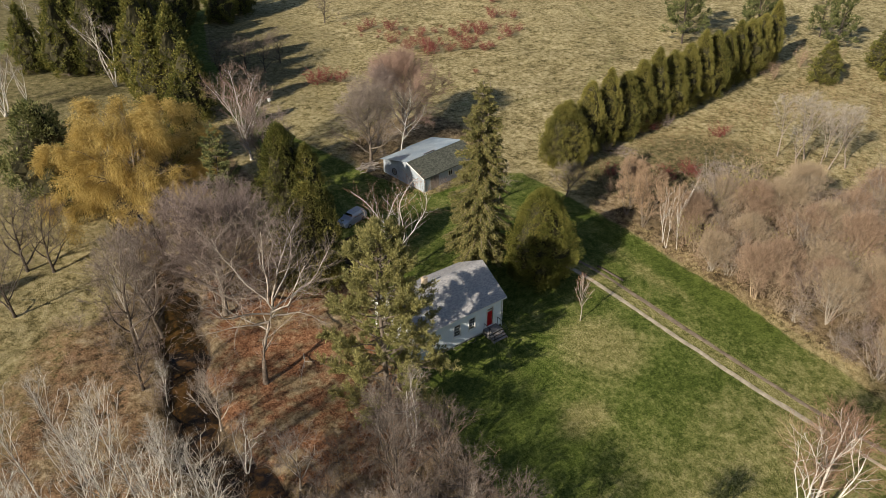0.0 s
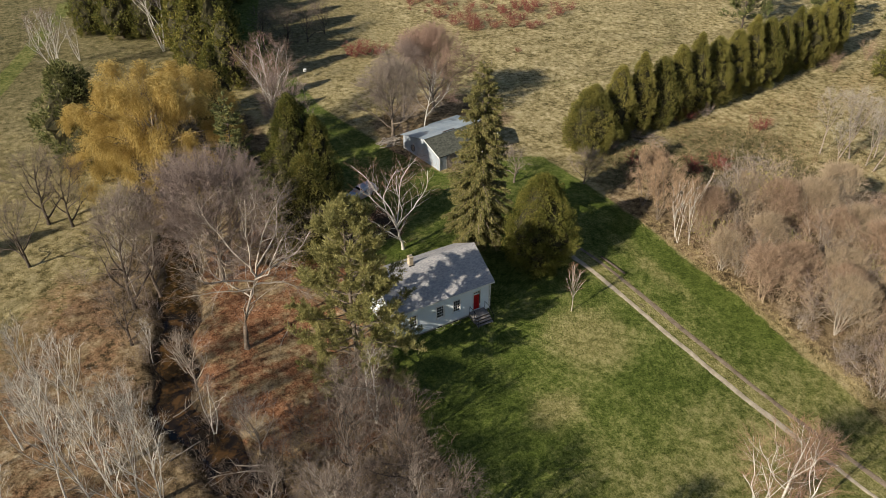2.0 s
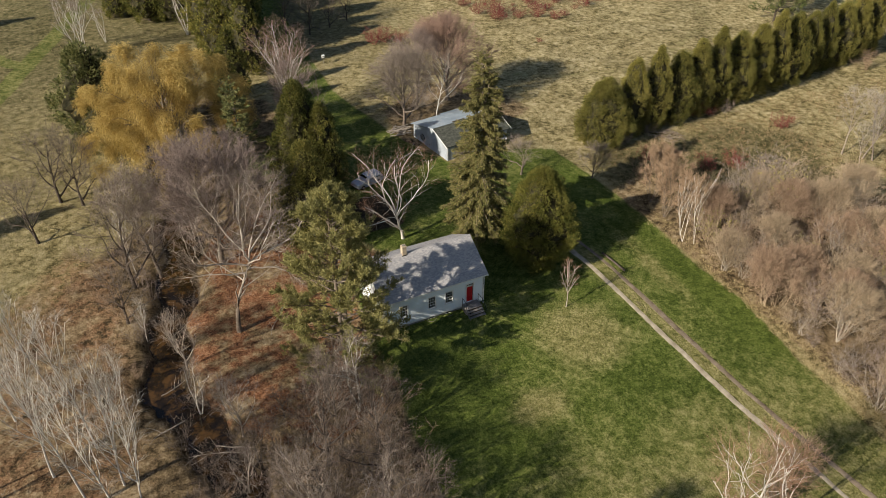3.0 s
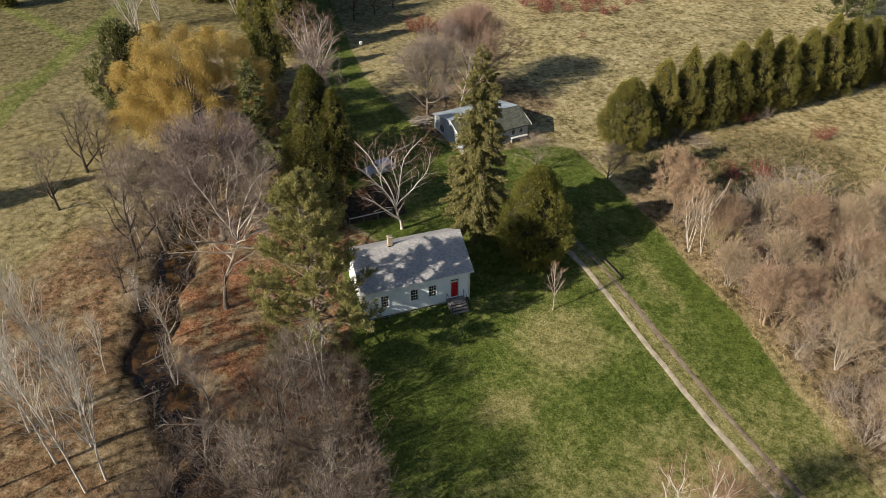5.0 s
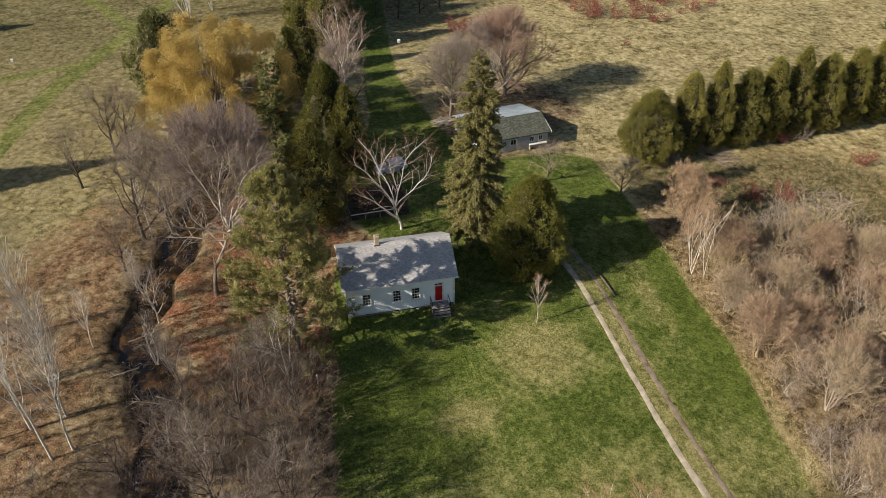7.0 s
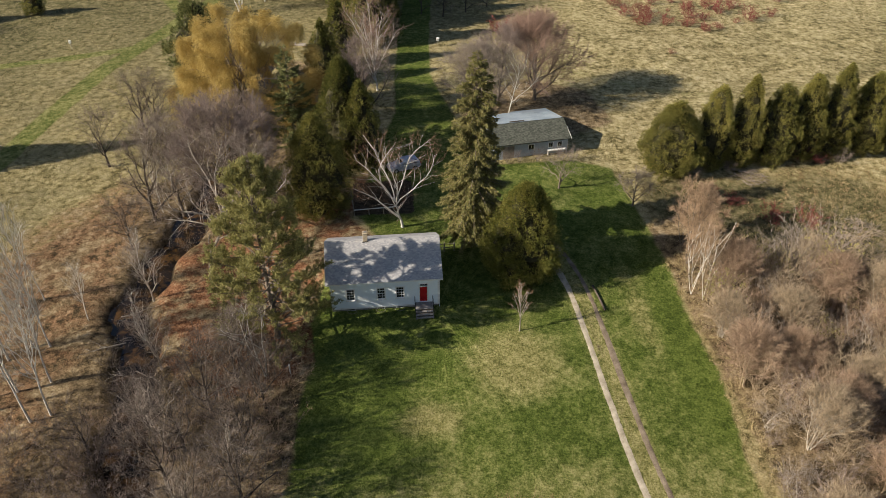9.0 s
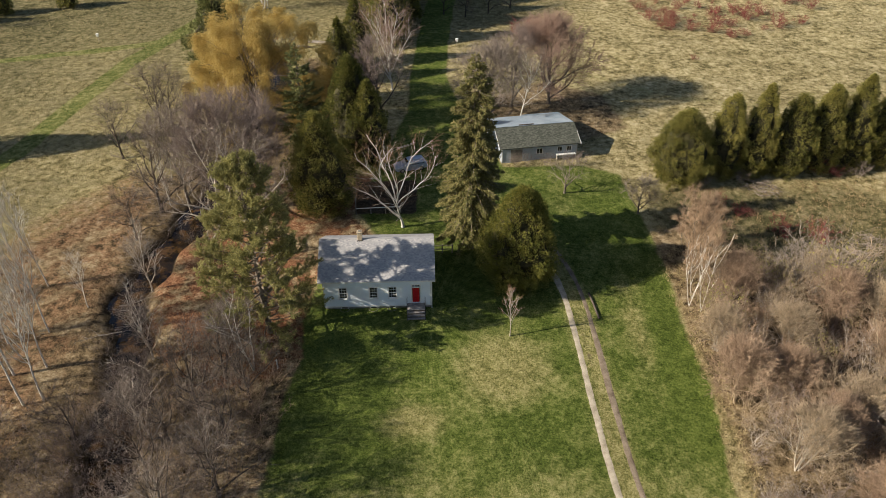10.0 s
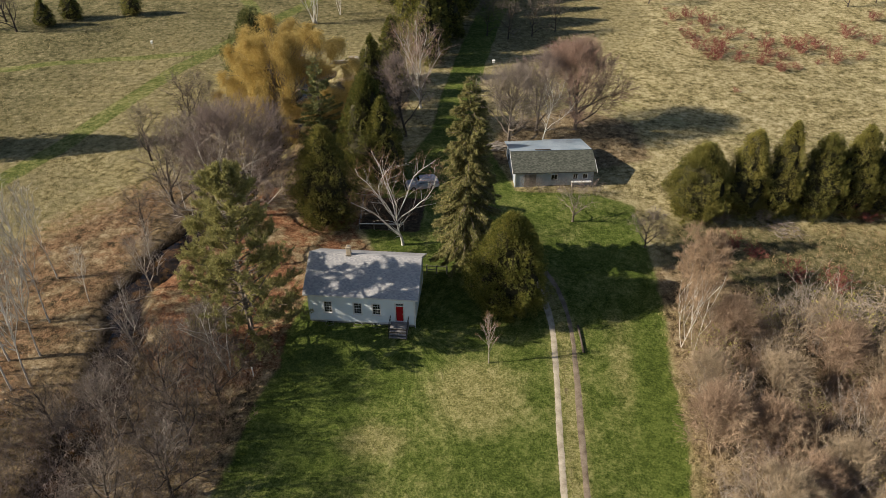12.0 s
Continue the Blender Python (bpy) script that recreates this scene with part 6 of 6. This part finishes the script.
# ---- parked car ----
def build_car(at):
    paint, _, pb = mat("silver_blue_paint", 0.35, 0.35, 0.5)
    pb.inputs["Base Color"].default_value = (0.46, 0.51, 0.6, 1)
    tyre = plain("tyre_rubber", (0.012, 0.012, 0.012), (0.03, 0.03, 0.03), 5.0, 0.9)
    rim_m = plain("alloy_rim", (0.35, 0.35, 0.36), (0.5, 0.5, 0.51), 5.0, 0.35, 0.8)
    lamp, _, lb = mat("lamp_glass", 0.1, 0.0, 0.5)
    lb.inputs["Base Color"].default_value = (0.75, 0.78, 0.8, 1)
    red, _, rb = mat("tail_lamp", 0.2, 0.0, 0.5)
    rb.inputs["Base Color"].default_value = (0.4, 0.02, 0.02, 1)
    car = tagged(empty("car", at), "silver-blue estate car parked on shaded grass", "car")

    def loft(name, sections, material):
        """Body shell from cross-sections (x, half width low, half width high, z low, z high)."""
        vs, fs = [], []
        for x, wl, wh, z0, z1 in sections:
            vs += [(x, -wl, z0), (x, -wl * 1.02, (z0 + z1) / 2), (x, -wh, z1), (x, wh, z1), (x, wl * 1.02, (z0 + z1) / 2), (x, wl, z0)]
        k = len(sections)
        for i in range(k - 1):
            for j in range(6):
                a, c = i * 6 + j, i * 6 + (j + 1) % 6
                fs.append([a, c, c + 6, a + 6])
        fs += [list(range(5, -1, -1)), [(k - 1) * 6 + j for j in range(6)]]
        return mesh_of(name, vs, fs, material)

    body = part("body", loft("body", [(-2.3, 0.72, 0.66, 0.4, 0.72), (-2.15, 0.85, 0.78, 0.3, 0.88), (-1.2, 0.9, 0.84, 0.26, 1.0), (-0.6, 0.9, 0.85, 0.24, 1.02), (1.6, 0.9, 0.85, 0.26, 1.04), (2.15, 0.87, 0.82, 0.34, 1.02), (2.3, 0.8, 0.76, 0.45, 0.95)], paint), car)
    part("cabin", loft("cabin", [(-1.1, 0.8, 0.72, 1.0, 1.04), (-0.35, 0.78, 0.62, 1.02, 1.58), (0.9, 0.78, 0.63, 1.02, 1.62), (1.85, 0.77, 0.6, 1.02, 1.55), (2.15, 0.76, 0.68, 1.0, 1.1)], paint), car)
    for s in (-1, 1):
        for xa, xb in ((-0.45, 0.3), (0.38, 1.05), (1.13, 1.8)):
            pts = [(xa - 0.1, s * 0.795, 1.06), (xb, s * 0.795, 1.06), (xb, s * 0.665, 1.5), (xa + 0.12, s * 0.665, 1.5)]
            part("side_window", mesh_of("side_window", pts + [(x, y - s * 0.02, z) for x, y, z in pts], [[0, 1, 2, 3], [7, 6, 5, 4], [0, 4, 5, 1], [1, 5, 6, 2], [2, 6, 7, 3], [3, 7, 4, 0]], M_GLASS), car)
        part("roof_rail", cyl("roof_rail", rim_m, (-0.2, s * 0.56, 1.66), (1.7, s * 0.56, 1.64), 0.025, 6), car)
        part("headlight", boxes("headlight", lamp, (-2.28, s * 0.62 - 0.14, 0.62, -2.12, s * 0.62 + 0.14, 0.76), bev=0.02), body)
        part("tail_light", boxes("tail_light", red, (2.2, s * 0.72 - 0.08, 0.75, 2.32, s * 0.72 + 0.08, 1.0), bev=0.02), body)
        part("mirror", boxes("mirror", paint, (-0.62, s * 0.98 - 0.1, 1.0, -0.5, s * 0.98 + 0.1, 1.13), bev=0.02), body)
        for x in (-1.4, 1.4):
            w = part("wheel", cyl("tyre", tyre, (x, s * 0.72, 0.33), (x, s * 0.93, 0.33), 0.33, 18), car)
            part("rim", cyl("rim", rim_m, (x, s * 0.85, 0.33), (x, s * 0.94, 0.33), 0.2, 12), w)
    part("windscreen", mesh_of("windscreen", [(-1.06, -0.72, 1.06), (-1.06, 0.72, 1.06), (-0.4, 0.6, 1.55), (-0.4, -0.6, 1.55), (-1.03, -0.72, 1.03), (-1.03, 0.72, 1.03), (-0.37, 0.6, 1.52), (-0.37, -0.6, 1.52)], [[0, 1, 2, 3], [7, 6, 5, 4], [0, 4, 5, 1], [1, 5, 6, 2], [2, 6, 7, 3], [3, 7, 4, 0]], M_GLASS), car)
    part("bumper", boxes("bumper", tyre, (-2.36, -0.8, 0.35, -2.2, 0.8, 0.5), bev=0.03), body)


build_car(pose(-2.4, 28.8, gz(-2.4, 28.8), 0, 0, 17))

# ---- garden plot, fence and small things ----
gp = tagged(empty("garden_fence", pose(0, 0, 0)), "low weathered rail fence round a dark garden plot", "fence")
rails = [((-9.3, 17.3), (-3.6, 17.9), 0.06), ((-9.3, 17.3), (-10.0, 25.4), 0.05)]
for a, c, w in rails:
    za, zc = gz(*a), gz(*c)
    part("rail", cyl("rail", M_TRIM if w > 0.055 else M_OLDWOOD, (*a, za + 0.95), (*c, zc + 0.95), w, 6), gp)
    for t in (0, 0.33, 0.66, 1):
        x, y = a[0] + (c[0] - a[0]) * t, a[1] + (c[1] - a[1]) * t
        part("post", cyl("post", M_OLDWOOD, (x, y, gz(x, y) - 0.2), (x, y, gz(x, y) + 1.05), 0.06, 6), gp)
yf = tagged(empty("yard_fence", pose(0, 0, 0)), "short wooden fence behind the house corner", "fence")
for x in (0.3, 1.5, 2.7):
    part("post", cyl("post", M_OLDWOOD, (x, 9.3, gz(x, 9.3) - 0.2), (x, 9.3, gz(x, 9.3) + 1.25), 0.08, 7), yf)
for z in (0.55, 1.05):
    part("rail", cyl("rail", M_OLDWOOD, (0.2, 9.3, gz(0, 9.3) + z), (2.8, 9.3, gz(2, 9.3) + z), 0.05, 6), yf)
bh = tagged(empty("birdhouse", pose(6.4, 73.5, gz(6.4, 73.5)) @ Matrix.Scale(0.75, 4)), "small white birdhouse on a post by the lane", "birdhouse")
part("post", cyl("post", M_OLDWOOD, (0, 0, -0.2), (0, 0, 1.6), 0.05, 6), bh)
part("body", boxes("body", M_TRIM, (-0.3, -0.25, 1.5, 0.3, 0.25, 2.1), bev=0.02), bh)
part("roof", slab("roof", M_TRIM, [(-0.38, -0.33, 2.12), (0.38, -0.33, 2.12), (0.38, 0.33, 2.22), (-0.38, 0.33, 2.22)], 0.05), bh)
copy_thing(bh, pose(-63, 78, gz(-63, 78))).scale = (0.6, 0.6, 0.8)
lp = tagged(empty("lumber_pile", pose(8.0, 41.4, gz(8.0, 41.4))), "pile of pale old boards beside the shed", "lumber")
rl = random.Random(3)
for k in range(26):
    x, y, z = rl.uniform(-1.6, 1.6), rl.uniform(-1.2, 1.2), 0.06 + 0.09 * (k // 6)
    part("board", boxes("board", M_PALEBARK, (-1.2, -0.08, -0.025, 1.2, 0.08, 0.025)), lp, at=pose(x * 0.6, y, z, rl.uniform(-6, 6), rl.uniform(-6, 6), rl.uniform(-40, 60)))


def brush_pile(x, y, seed, r):
    rng = np.random.default_rng(seed)
    lines = []
    for k in range(130):
        a, q = rng.uniform(0, 2 * np.pi), rng.uniform(0, 1) ** 0.6 * r
        p = np.array([math.cos(a) * q, math.sin(a) * q, (1.25 - q / r) * rng.uniform(0.05, 0.9)])
        b2 = rng.uniform(0, 2 * np.pi)
        lines.append(limb(p, np.array([math.cos(b2), math.sin(b2), rng.uniform(-0.25, 0.3)]), rng.uniform(0.8, 2.2), rng.uniform(0.02, 0.05), 0.01, rng, 0.15, -0.04, 3))
    tagged(new("brush_pile", mesh_of("brush_pile", *tubes(lines, 4), M_TWIG)), "heap of cut pale branches in the rough grass", "brush pile", kind="stuff").matrix_basis = pose(x, y, gz(x, y))


brush_pile(45.5, 21.8, 1, 2.2)
brush_pile(50.0, 6.5, 2, 2.6)
brush_pile(54.0, 9.0, 3, 2.4)

lg = tagged(empty("edging_log", pose(0, 0, 0)), "dark old log lying along the driveway", "log")
v, f = tubes([(np.array([(x, y, gz(x, y) + 0.1) for x, y in ((17.75, 1.6), (17.95, -0.2), (18.1, -2.4))]), np.full(3, 0.13))], 8, caps=True)
part("wood", mesh_of("wood", v, f, M_DARKBARK, True), lg)
pt = tagged(empty("marker_post", pose(-15.6, -8.4, gz(-15.6, -8.4))), "short white marker post at the lawn's corner", "post")
part("shaft", cyl("shaft", M_TRIM, (0, 0, -0.2), (0, 0, 1.15), 0.07, 10), pt)
part("cap", cyl("cap", M_TRIM, (0, 0, 1.15), (0, 0, 1.25), 0.1, 10, 0.05), pt)
for k, (x, y, t, n) in enumerate([(-23.7, 73.9, 20, 5), (-20.5, 76.5, -15, 3)]):
    lo = tagged(empty("log_stack", pose(x, y, gz(x, y), 0, 0, t)), "low stack of grey logs in the meadow", "logs")
    for q in range(n):
        part("log", cyl("log", M_PALEBARK, (-1.8 + 0.2 * q, 0.34 * (q % 3) - 0.3, 0.16 + 0.3 * (q // 3)), (1.9 - 0.15 * q, 0.34 * (q % 3) - 0.3, 0.16 + 0.3 * (q // 3)), 0.16, 9), lo)
